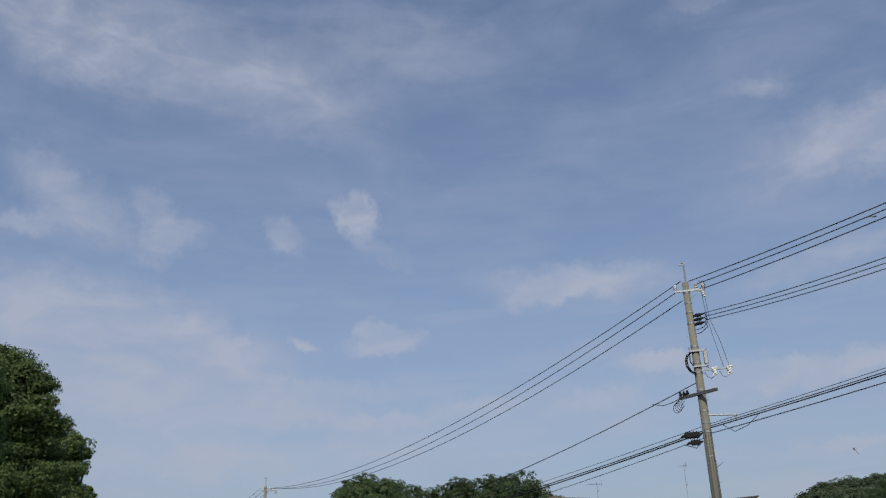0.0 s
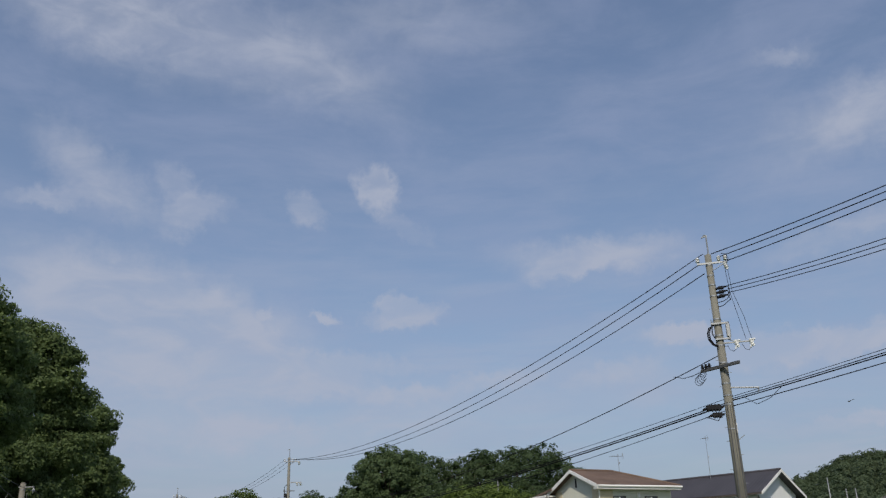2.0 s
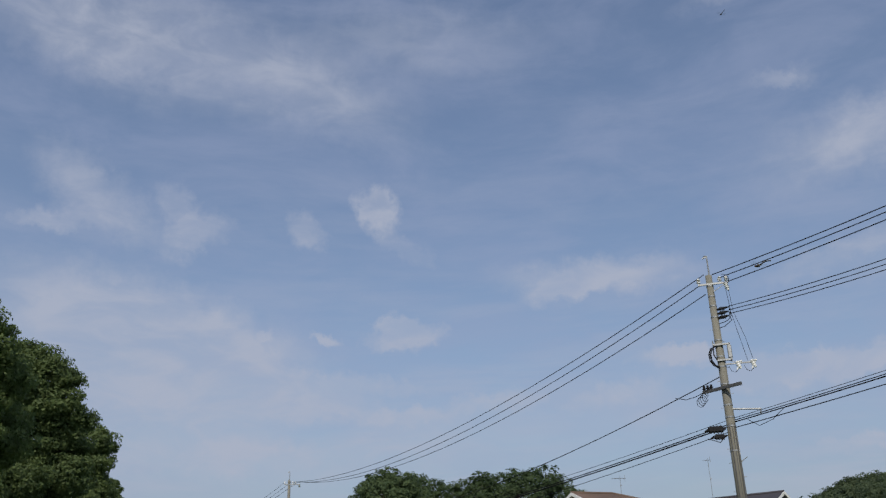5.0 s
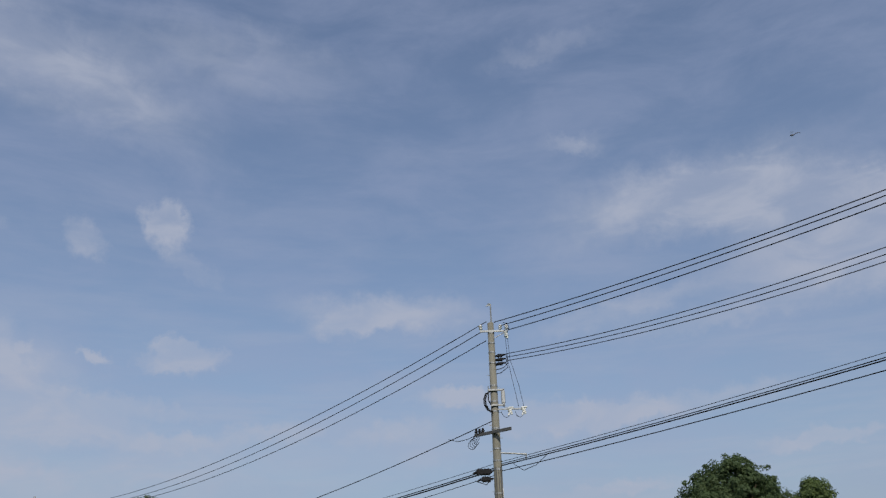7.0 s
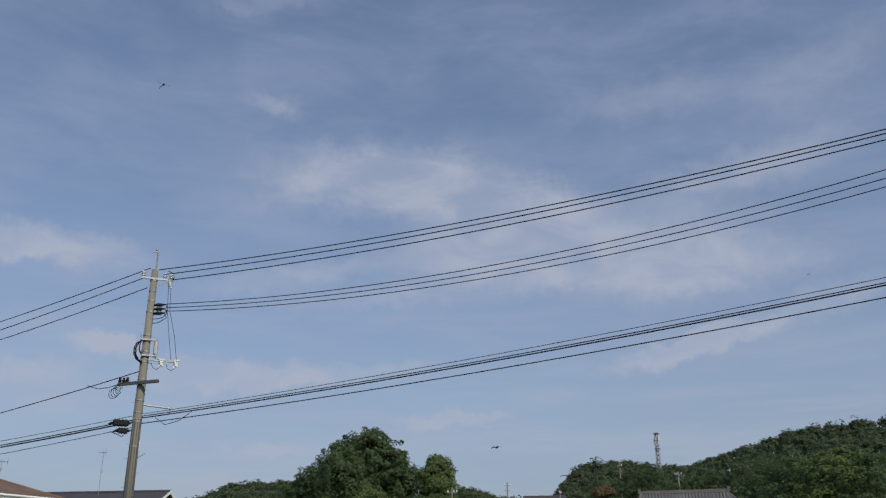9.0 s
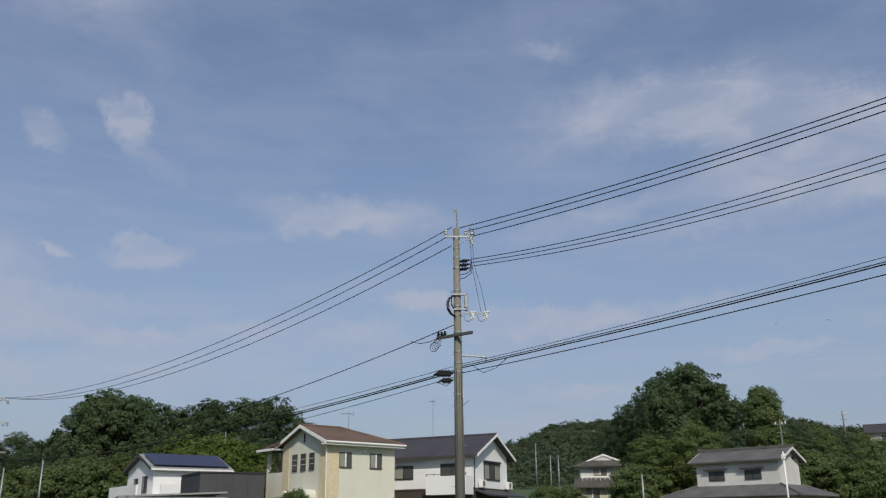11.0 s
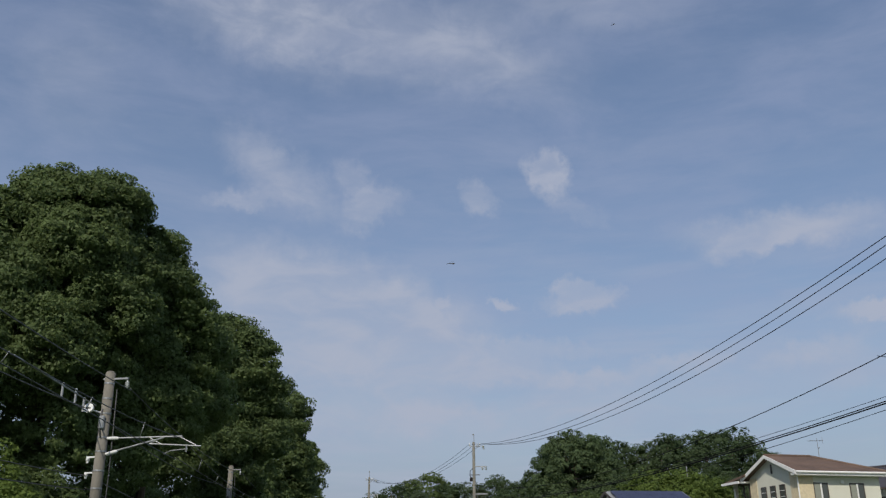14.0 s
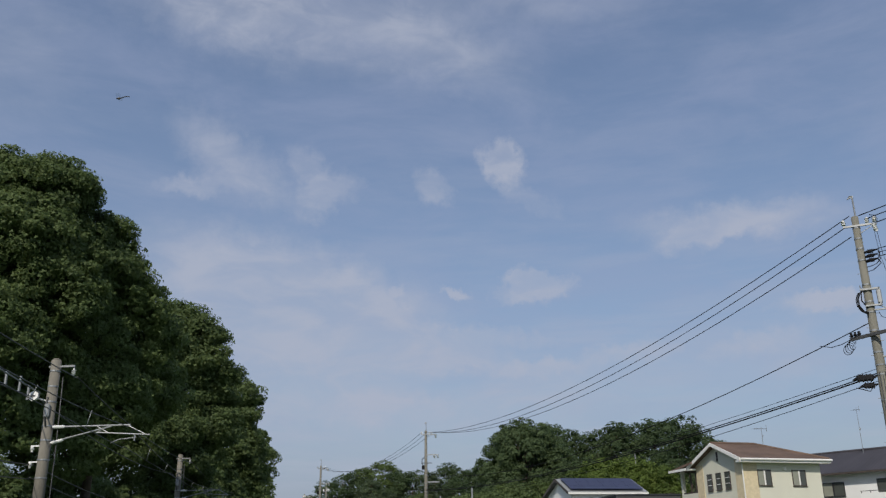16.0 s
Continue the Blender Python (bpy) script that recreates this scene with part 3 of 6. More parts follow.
# great clump on the rise
great_tree(31.6, 128, 9.55, 7.0, 62, LEAF_DARK, "huge domed dark green oak on the rise", "trees of the great clump")
great_tree(36.2, 126, 7.95, 2.7, 63, LEAF_OAK, "ivy-grown green tree beside the great oak", "trees of the great clump", 0.05, 420, 12)
wood([(26.9, 6.3), (27.4, 7.1), (28.2, 7.3), (29.2, 8.0), (31.2, 8.6), (33.2, 8.4), (34.4, 7.4), (35.4, 7.2), (36.6, 7.0), (37.4, 6.0)], 138, 14, 1.3, (0, 0, 1), 8, "trees of the great clump", wide=1.1)
for a, d, e, k in ((29.2, 106, 5.4, 2), (30.4, 106, 5.2, 2), (32.0, 106, 6.0, 2), (33.4, 108, 5.2, 1), (34.8, 106, 5.6, 0), (36.4, 106, 5.6, 2), (37.8, 108, 5.8, 0), (39.0, 110, 5.4, 2), (40.2, 114, 5.2, 1), (41.3, 116, 5.0, 2), (42.4, 120, 4.6, 2), (28.4, 104, 3.6, 5), (24.2, 106, 2.3, 5), (22.8, 104, 2.4, 5), (38.4, 104, 4.0, 5), (40.0, 104, 3.6, 5), (41.4, 106, 3.4, 5)):
    plant(k, a, d, 1.6 + d * math.tan(radians(e)), a * 53, "trees below the great clump", 1.15)


def far_woodland(rows, near, far, seed, n, label):
    """A wooded hillside far off, too far to tell its trees one by one."""
    rng = np.random.default_rng(seed)
    lobes = []
    for i in range(n):
        az = rng.uniform(rows[0][0], rows[-1][0])
        f = 1.0 if i % 5 < 2 else rng.uniform(0, 1) ** 0.7
        d = near + (far - near) * f
        r = rng.uniform(2.0, 3.6)
        top = 1.6 + d * math.tan(radians(skyline(rows, az) * (0.42 + 0.58 * f))) - rng.uniform(0.8, 2.2)
        x, y, _ = polar(az, d)
        hgt = min(5.0, max(2.0, (top - ground_z(x, y)) * 0.5))
        lobes.append((x, y, top - hgt, r, r, hgt))
    spots, nor = crown_spots(rng, lobes, n * 22, 22, 1.0, 0.05)
    ob = leaf_mesh("far_woodland", spots, nor, 0.32, LEAF_FAR, rng, None, 3)
    tagged(ob, label, "woodland", kind="stuff")


far_woodland([(18.5, 4.5), (20.2, 5.05), (21.3, 5.3), (22.4, 5.8), (23.6, 6.25), (25.5, 6.4), (28.0, 6.4), (31, 5)], 190, 270, 11, 380, "dull green wooded hill behind the small old house")
far_woodland([(36.5, 5.9), (38.4, 6.0), (39.4, 5.6), (42.0, 5.35), (43.9, 5.4), (44.3, 6.3), (45.0, 7.0), (46.0, 7.5), (48.0, 7.45), (50.0, 7.2), (51.5, 7.05), (53.0, 7.4), (55.6, 8.1), (58, 8.8), (62, 9.2), (67, 9.4)], 180, 265, 12, 700, "long wooded hillside under the telecom tower")
for a, d, e, k in ((46.4, 150, 6.2, 0), (47.6, 146, 5.2, 2), (48.4, 150, 6.8, 0), (49.6, 150, 6.9, 0), (50.8, 152, 6.0, 1), (52.2, 150, 6.4, 0), (53.6, 148, 6.6, 0), (55.0, 140, 7.2, 1), (56.4, 120, 7.2, 0), (58.0, 110, 7.4, 0), (60, 108, 7.6, 2), (62, 106, 7.4, 0), (42.6, 118, 3.6, 2), (46.6, 134, 4.4, 5), (47.2, 132, 4.2, 2), (45.0, 150, 4.9, 5), (46.0, 158, 5.6, 2), (41.6, 110, 3.0, 5), (48.4, 96, 2.6, 5), (56.2, 74, 3.9, 5), (57.0, 72, 4.4, 2), (55.2, 76, 3.0, 5), (49.5, 78, 2.6, 5), (59, 74, 4.6, 2)):
    plant(k, a, d, 1.6 + d * math.tan(radians(e)), a * 71, "trees on the hillside", 1.15)

plant(5, 7.0, 55.5, 1.6 + 55.5 * math.tan(radians(2.3)), 30, "garden shrubs", 0.8)
plant(5, 48.9, 79, 1.6 + 79 * math.tan(radians(3.1)), 80, "garden shrubs", 0.8)
plant(5, 53.2, 79, 1.6 + 79 * math.tan(radians(2.9)), 10, "garden shrubs", 0.7)


x, y, _ = polar(46.6, 142)
tree(pose(x, y, ground_z(x, y)), 1.6 + 142 * math.tan(radians(5.7)) - ground_z(x, y), 1.5, 4.0, 77, LEAF_RUST, 110, 30, 0.17, 0.5, "small tree with rust-brown leaves on the slope", group="trees on the hillside")


def edge_tree(az, dist, boughs, seed, tufts, per, size, tuft_r, label, far=1.0, leaf=LEAF_OAK, group="trees beside the railway"):
    """A tall tree of the wood's edge. boughs: azimuth, elevation and distance from the eye, and radius, of each bough's crown; far spreads them outward."""
    x, y, _ = polar(az, dist * far)
    g = ground_z(x, y)
    lobes = []
    for a, e, d, r in boughs:
        bx, by, _ = polar(a, d * far)
        r *= 0.86 * far
        lobes.append((bx - x, by - y, 1.6 + d * far * math.tan(radians(e)) - g, r, r, r * 0.95))
    h = max(l[2] for l in lobes)
    return tree(pose(x, y, g), h, 4, 1, seed, leaf, tufts, per, size, tuft_r, label, lobes=lobes, group=group, ragged=0.5, loose=0.22)


# the tall wood edge beside the railway, from the nearest tree to the farthest
TALL = "tall leafy broadleaved tree beside the railway"
edge_tree(-46.5, 41, [(-46.0, 13, 41, 4.0), (-46.5, 18.6, 41, 2.6), (-43.6, 19.4, 41, 2.0), (-48, 17, 41, 2.6), (-44.5, 9, 40, 3.2), (-48, 6, 40, 3)], 301, 700, 170, 0.085, 0.68, TALL)
edge_tree(-37.0, 41, [(-37.5, 15.5, 41.5, 3.6), (-40.6, 18.8, 40, 1.9), (-37.6, 20.4, 40, 2.05), (-35.3, 21.0, 40, 1.75), (-36.6, 18.3, 38.5, 1.9), (-33.6, 18.0, 41, 1.7), (-31.6, 18.9, 42, 1.1), (-31.3, 16.6, 42, 1.6), (-40.2, 15.5, 38.5, 2.2), (-34.2, 14.8, 39.5, 2.2), (-38, 12.5, 38, 2.3), (-41.5, 11, 38, 2.3), (-33.8, 21.2, 40, 0.95), (-38.9, 21.6, 40, 0.9)], 302, 1900, 180, 0.085, 0.66, TALL)
edge_tree(-31.0, 44, [(-31.5, 11.5, 44, 3.2), (-29.8, 14.8, 43, 1.6), (-28.9, 13.0, 44, 1.7), (-32.6, 13.6, 42, 1.8), (-34.5, 10.5, 41, 2.2), (-30.6, 9.2, 42.5, 2.0), (-28.8, 9.6, 46, 2.2), (-33, 6.5, 42, 2.3), (-36.5, 7.6, 40, 2.2)], 303, 1100, 170, 0.088, 0.66, TALL)
edge_tree(-26.0, 53, [(-26.3, 9.5, 53, 2.9), (-26.65, 13.8, 52, 1.3), (-25.15, 13.1, 52, 1.1), (-25.2, 11.5, 52, 1.6), (-23.95, 10.0, 53, 1.45), (-27.4, 12.0, 51, 1.5), (-27.3, 7.2, 51, 2.2), (-24.6, 7.4, 53, 2.0), (-29.4, 6.5, 48, 2.2), (-26.0, 4.4, 52, 2.2)], 304, 950, 150, 0.11, 0.78, TALL, 1.17)
edge_tree(-22.9, 67, [(-23.2, 6.5, 67, 2.6), (-22.35, 9.45, 66, 1.3), (-22.2, 8.2, 66, 1.2), (-22.3, 6.2, 66, 1.6), (-24.2, 8.2, 65, 1.7), (-22.1, 4.5, 67, 1.6), (-24.6, 5.2, 63, 2.1), (-23.6, 3.2, 64, 2.1)], 305, 700, 110, 0.16, 1.0, TALL, 1.44)
edge_tree(-21.7, 85, [(-22.0, 4.6, 86, 2.0), (-21.45, 6.8, 84, 1.15), (-20.95, 5.75, 84, 1.2), (-21.5, 4.6, 84, 1.5), (-21.4, 3.2, 84, 1.35), (-22.6, 3.5, 82, 2.0), (-21.6, 2.2, 84, 1.4)], 306, 460, 90, 0.2, 1.15, TALL, 1.53)
edge_tree(-21.6, 108, [(-21.8, 3.2, 108, 2.4), (-21.3, 4.0, 108, 1.6), (-22.4, 2.4, 106, 2.2)], 307, 300, 70, 0.26, 1.3, TALL, 1.53)
for i, (a, d, e, s) in enumerate(((-41.0, 36, 7.6, 2.4), (-37.4, 38, 5.6, 2.4), (-44.5, 35, 9.0, 2.6), (-34.4, 44, 4.6, 2.4), (-31.6, 49, 4.8, 2.4), (-29.2, 57, 4.4, 2.4), (-27.0, 66, 3.6, 2.4), (-39.2, 33, 4.6, 1.9))):
    x, y, _ = polar(a, d)
    g = ground_z(x, y)
    h = 1.6 + d * math.tan(radians(e)) - g
    tree(pose(x, y, g), h, s, 0.2, 140 + i, LEAF_BAMBOO if i in (0, 7) else LEAF_OAK, 300, 110, 0.085, 0.45, "lower leafy tree under the tall railway trees", group="undergrowth beside the railway")


# ---- utility poles ----
def band(bm, z, r, h=0.05):
    rod(bm, (0, 0, z), (0, 0, z + h), r, r, 14)


def insulator(parent, p, axis=(0, 0, 1), size=1.0, name="insulator"):
    """A ribbed porcelain insulator that stands at p."""
    bm = B()
    a = Vector(axis).normalized()
    p = Vector(p)
    rod(bm, p, p + a * 0.22 * size, 0.03 * size, 0.025 * size, 8)
    for k in range(3):
        rod(bm, p + a * (0.05 + 0.055 * k) * size, p + a * (0.08 + 0.055 * k) * size, 0.075 * size, 0.045 * size, 10)
    return part(name, bm, PORCELAIN, parent, "white ribbed porcelain insulator")


def utility_pole(x, y, top, main, label, turn):
    """A tapered round concrete pole, with its arms and fittings. Local x runs across the line."""
    g = ground_z(x, y)
    h = top - g
    ob = thing("utility_pole", pose(x, y, g, 0, 0, turn), label, "utility pole", "poles of the power line")
    bm = B()
    rod(bm, (0, 0, -1.2), (0, 0, h), 0.195, 0.112, 20)
    rod(bm, (0, 0, h), (0, 0, h + 0.03), 0.10, 0.06, 20)
    part("shaft", bm, CONCRETE, ob, "weathered grey concrete shaft", True)
    bm = B()
    rod(bm, (0.03, 0, h - 0.5), (0.03, 0, h + 0.75), 0.03, 0.026, 8)
    box(bm, -0.05, 0.06, -0.02, 0.02, h + 0.68, h + 0.75)
    rod(bm, (-0.04, 0, h + 0.72), (-0.13, 0, h + 0.66), 0.028, 0.02, 6)
    ball(bm, (-0.02, 0, h + 0.74), 0.045, (1.4, 1, 0.8), 8)
    part("top_rod", bm, STEEL, ob, "slim steel rod that holds the ground wire")
    # crossarm at the head
    bm = B()
    box(bm, -0.40, 0.62 if main else 0.95, -0.13, -0.07, h - 0.37, h - 0.31)
    rod(bm, (0.08, -0.1, h - 0.62), (0.55, -0.1, h - 0.36), 0.015, 0.015, 6)
    part("crossarm", bm, STEEL, ob, "short galvanised crossarm")
    for ix, iz in ((-0.37, h - 0.31), (0.34, h - 0.31), (0.56, h - 0.31)):
        insulator(ob, (ix, -0.1, iz))
    for z in (h - 0.42, h - 0.8, h - 1.15, h - 1.55, h - 2.38, h - 2.95, h - 3.3, h - 3.9, h - 4.6, h - 5.0, h - 5.3, h - 6.1):
        rad = 0.112 + (h - z) / (h + 1.2) * 0.083
        bm = B()
        band(bm, z, rad + 0.012)
        part("clamp_band", bm, STEEL, ob)
    for z in [1.8 + 0.45 * k for k in range(int((h - 3.2) / 0.45))]:
        rad = 0.112 + (h - z) / (h + 1.2) * 0.083
        s = 1 if int(z / 0.45) % 2 else -1
        part("step_bolt", rod(B(), (s * rad * 0.9, 0, z), (s * (rad + 0.09), 0, z), 0.008, 0.008, 6), STEEL, ob)
    if not main:
        part("middle_crossarm", box(B(), 0.05, 1.15, -0.13, -0.07, h - 2.16, h - 2.09), STEEL, ob)
        for ix in (0.72, 1.02):
            insulator(ob, (ix, -0.1, h - 2.12), (0.3, 0, -1), 1.5, "fuse_cutout")
        part("lower_crossarm", box(B(), -0.4, 0.55, -0.13, -0.07, h - 2.88, h - 2.81), DARK_STEEL, ob)
        part("cable_head", box(B(), -0.36, -0.12, -0.2, 0.0, h - 3.4, h - 3.05, 0.03), BLACK_BOX, ob, "dark cable head")
        wire("cable_loop", [(-0.1, -0.1, h - 2.3), (-0.32, -0.14, h - 2.5), (-0.34, -0.14, h - 2.9), (-0.2, -0.1, h - 3.1)], 0.03, RUBBER, ob)
        part("low_arm", box(B(), 0.05, 1.2, -0.04, 0.04, h - 4.52, h - 4.42), STEEL, ob)
        insulator(ob, (0.85, -0.1, h - 0.3), (0.2, 0, -1), 1.6, "surge_arrester")
        return ob, h
    # a second set of wires starts from three dark strain insulators on one side
    for k in range(3):
        z = h - 1.28 - 0.15 * k
        bm = B()
        rod(bm, (0.1, -0.05, z), (0.22, -0.10, z + 0.01), 0.035, 0.06, 10)
        for q in range(3):
            rod(bm, (0.22 + 0.05 * q, -0.11, z + 0.01), (0.25 + 0.05 * q, -0.12, z + 0.01), 0.075, 0.055, 10)
        rod(bm, (0.36, -0.14, z + 0.02), (0.48, -0.2, z + 0.02), 0.045, 0.02, 8)
        part("strain_insulator", bm, BLACK_BOX, ob, "dark strain insulator")
        wire("jumper_loop", [(0.40, -0.2, z + 0.02), (0.50 - 0.02 * k, -0.18, z + 0.02), (0.54, -0.16, z - 0.14), (0.47 - 0.06 * k, -0.14, z - 0.28), (0.28, -0.12, z - 0.33), (0.1, -0.1, z - 0.36)], 0.014, RUBBER, ob)
    # a flat switch case on a frame half way up, with looped cables behind the pole
    bm = B()
    box(bm, -0.22, 0.36, -0.18, -0.10, h - 2.56, h - 2.50)
    box(bm, 0.30, 0.36, -0.18, -0.10, h - 3.10, h - 2.50)
    box(bm, -0.14, 0.36, -0.18, -0.10, h - 3.10, h - 3.05)
    rod(bm, (-0.2, -0.14, h - 2.52), (-0.2, -0.14, h - 2.38), 0.02, 0.02, 6)
    part("switch_frame", bm, STEEL, ob)
    part("switch_case", box(B(), 0.24, 0.38, -0.2, -0.06, h - 3.02, h - 2.58, 0.02), STEEL, ob, "narrow grey switch case")
    for k in range(3):
        o = 0.035 * k
        wire("cable_loop", [(-0.1, -0.14, h - 2.56), (-0.24 - o, -0.16, h - 2.66), (-0.31 - o, -0.16, h - 2.84), (-0.30 - o, -0.16, h - 3.06), (-0.2 - o, -0.16, h - 3.24), (-0.08, -0.16, h - 3.30 - o)], 0.017, RUBBER, ob)
    wire("cable_loop", [(-0.18, -0.12, h - 2.46), (-0.20, -0.2, h - 2.62), (-0.22, -0.2, h - 2.9), (-0.12, -0.16, h - 3.08)], 0.02, RUBBER, ob)
    # arm with two drop-out fuses and the leads up to the head
    bm = B()
    box(bm, 0.1, 1.05, -0.14, -0.08, h - 3.24, h - 3.20)
    rod(bm, (0.12, -0.1, h - 3.02), (0.5, -0.1, h - 3.21), 0.014, 0.014, 6)
    part("fuse_arm", bm, STEEL, ob)
    for ix in (0.48, 0.96):
        bm = B()
        rod(bm, (ix, -0.1, h - 3.16), (ix + 0.10, -0.1, h - 3.40), 0.055, 0.045, 10)
        for q in range(3):
            rod(bm, (ix + 0.03 * q, -0.1, h - 3.20 - 0.07 * q), (ix + 0.01 + 0.03 * q, -0.1, h - 3.23 - 0.07 * q), 0.075, 0.06, 10)
        rod(bm, (ix + 0.14, -0.12, h - 3.14), (ix - 0.02, -0.12, h - 3.44), 0.026, 0.026, 8)
        box(bm, ix - 0.03, ix + 0.17, -0.16, -0.06, h - 3.18, h - 3.15)
        part("fuse_cutout", bm, PORCELAIN, ob, "white porcelain drop-out fuse")
        wire("fuse_tail", [(ix + 0.02, -0.1, h - 3.44), (ix - 0.08, -0.1, h - 3.52), (ix - 0.2, -0.1, h - 3.46), (ix - 0.26, -0.1, h - 3.3)], 0.009, RUBBER, ob)
    for a, b in ((0.50, 0.84), (0.58, 1.02)):
        wire("lead", [(a, -0.1, h - 0.53), (a + 0.05, -0.1, h - 1.43), (b - 0.14, -0.1, h - 2.34), (b, -0.1, h - 3.15)], 0.008, RUBBER, ob)
    bm = B()
    rod(bm, (0.52, -0.1, h - 0.36), (0.58, -0.1, h - 0.62), 0.06, 0.045, 10)
    for q in range(3):
        rod(bm, (0.53 + 0.012 * q, -0.1, h - 0.40 - 0.07 * q), (0.535 + 0.012 * q, -0.1, h - 0.43 - 0.07 * q), 0.085, 0.06, 10)
    part("surge_arrester", bm, PORCELAIN, ob, "grey-white surge arrester")
    wire("jumper_loop", [(0.44, -0.1, h - 0.02), (0.60, -0.1, h - 0.06), (0.66, -0.1, h - 0.22), (0.60, -0.1, h - 0.36)], 0.012, RUBBER, ob)
    wire("jumper_loop", [(-0.36, -0.1, h - 0.06), (-0.42, -0.1, h - 0.18), (-0.36, -0.1, h - 0.3), (-0.1, -0.1, h - 0.34)], 0.012, RUBBER, ob)
    # low-voltage arm along the line with its curled leads
    arm = new("low_voltage_arm_set")
    arm.parent = ob
    arm.matrix_basis = pose(0, 0, h - 4.02, 0, 0, -40)
    part("low_voltage_arm", box(B(), -0.78, 0.80, -0.24, -0.16, -0.05, 0.05), DARK_STEEL, arm)
    for k in range(3):
        bm = rod(B(), (-0.72 + 0.15 * k, -0.2, 0.05), (-0.72 + 0.15 * k, -0.2, 0.21), 0.045, 0.04, 8)
        rod(bm, (-0.72 + 0.15 * k, -0.2, 0.10), (-0.72 + 0.15 * k, -0.2, 0.13), 0.065, 0.065, 8)
        part("spool_insulator", bm, BLACK_BOX, arm)
    for k in range(4):
        pts = [(-0.72 - 0.05 * k + (0.13 + 0.02 * k) * math.cos(q * 0.63), -0.2 - 0.02 * k, -0.16 - 0.05 * k + 0.17 * math.sin(q * 0.63)) for q in range(10)]
        wire("curled_lead", pts, 0.010, RUBBER, arm)
    # bracket that holds the telephone cables off the pole
    bm = B()
    rod(bm, (0.1, -0.05, h - 4.72), (1.0, -0.12, h - 4.80), 0.028, 0.028, 8)
    rod(bm, (1.0, -0.12, h - 4.77), (0.97, -0.12, h - 4.95), 0.022, 0.022, 8)
    part("cable_bracket", bm, STEEL, ob)
    for k, (bx, bz, ln) in enumerate(((-0.50, h - 5.38, 0.50), (-0.42, h - 5.62, 0.34))):
        bm = B()
        box(bm, bx - ln / 2, bx + ln / 2, -0.32 + 0.04 * k, -0.14, bz - 0.10 + 0.02 * k, bz + 0.10 - 0.02 * k, 0.04)
        for q in range(4):
            box(bm, bx - ln / 2 + 0.06 + q * ln / 4.5, bx - ln / 2 + 0.09 + q * ln / 4.5, -0.335 + 0.04 * k, -0.13, bz - 0.115 + 0.02 * k, bz + 0.115 - 0.02 * k)
        rod(bm, (bx - ln / 2, -0.22, bz), (bx - ln / 2 - 0.12, -0.22, bz - 0.05), 0.05, 0.02, 10)
        rod(bm, (bx + ln / 2, -0.22, bz), (bx + ln / 2 + 0.08, -0.22, bz + 0.03), 0.05, 0.02, 10)
        part("splice_closure", bm, BLACK_BOX, ob, "black cable splice closure")
    wire("drop_lead", [(-0.25, -0.25, h - 5.62), (-0.42, -0.3, h - 5.82), (-0.62, -0.3, h - 5.74), (-0.8, -0.3, h - 5.68)], 0.014, RUBBER, ob)
    part("name_plate", box(B(), 0.14, 0.15, -0.1, 0.1, h - 6.21, h - 5.90), WHITE_TRIM, ob, "small white plate")
    part("hook", rod(B(), (0.12, 0, h - 6.45), (0.36, -0.02, h - 6.28), 0.016, 0.012, 6), STEEL, ob)
    for k in range(3):
        part("conduit", rod(B(), (0.13 - 0.1 * k, -0.16, 0), (0.10 - 0.08 * k, -0.13, h - 5.2), 0.02, 0.02, 6), DARK_STEEL, ob)
    return ob, h


P1 = (*polar(17.35, 30.5)[:2], 12.0)
P2 = (*polar(-10.6, 80.0)[:2], 12.0)
P3 = (*polar(-17.25, 113.0)[:2], 12.0)
UX, UY = math.cos(radians(-60)), math.sin(radians(-60))
P0 = (P1[0] + 36 * UX, P1[1] + 36 * UY, 14.6)
utility_pole(*P1, True, "tall round concrete utility pole with crossarms, fuses and cables", -15)
utility_pole(*P2, False, "grey concrete utility pole standing along the line", 5)
utility_pole(*P3, False, "distant slender concrete utility pole with a crossarm", 10)
utility_pole(*P0, False, "concrete utility pole close to the viewer", 30)


def span(name, a, b, sag, r, label, group="wires of the power line"):
    wire(name, sagging(a, b, sag, 40), r, RUBBER, None, label, "power line", group)


for k, (dx, dz) in enumerate(((-0.16, 0.05), (-0.26, -0.29), (-0.20, -0.68))):
    span("power_wire", (P1[0] + dx, P1[1], 12.0 + dz), (P2[0] + 0.45 * (k - 0.3), P2[1], 11.85), (1.72, 1.86, 1.88)[k], 0.015, "thin black overhead wire between two poles")
    span("power_wire", (P2[0] + 0.45 * (k - 0.9), P2[1], 11.85 - 0.05 * k), (P3[0] + 0.5 * (k - 1), P3[1], 11.85), 1.7, 0.013, "thin black overhead wire between two far poles")
for k, (dx, dz, ez) in enumerate(((0.10, 0.01, 13.80), (0.28, -0.13, 13.74), (0.46, -0.31, 13.62))):
    span("power_wire", (P1[0] + dx, P1[1] - 0.1, 12.0 + dz), (P0[0], P0[1], ez), 0.87, 0.016, "thin black overhead wire that comes over the field")
for k in range(3):
    span("power_wire", (P1[0] + 0.46, P1[1] - 0.2, 10.80 - 0.13 * k), (P0[0], P0[1], 14.1 - 0.28 * k), 1.72, 0.013, "thin black lower overhead wire")
for r, z1, z0, sag in ((0.019, 6.84, 9.80, 0.42), (0.014, 6.90, 9.86, 0.42), (0.009, 6.97, 9.96, 0.38), (0.015, 6.66, 9.43, 0.42)):
    span("telephone_cable", (P1[0] + 0.1, P1[1] - 0.15, z1), (P0[0], P0[1], z0), sag, r, "black telephone cable slung under the wires", "telephone cables")
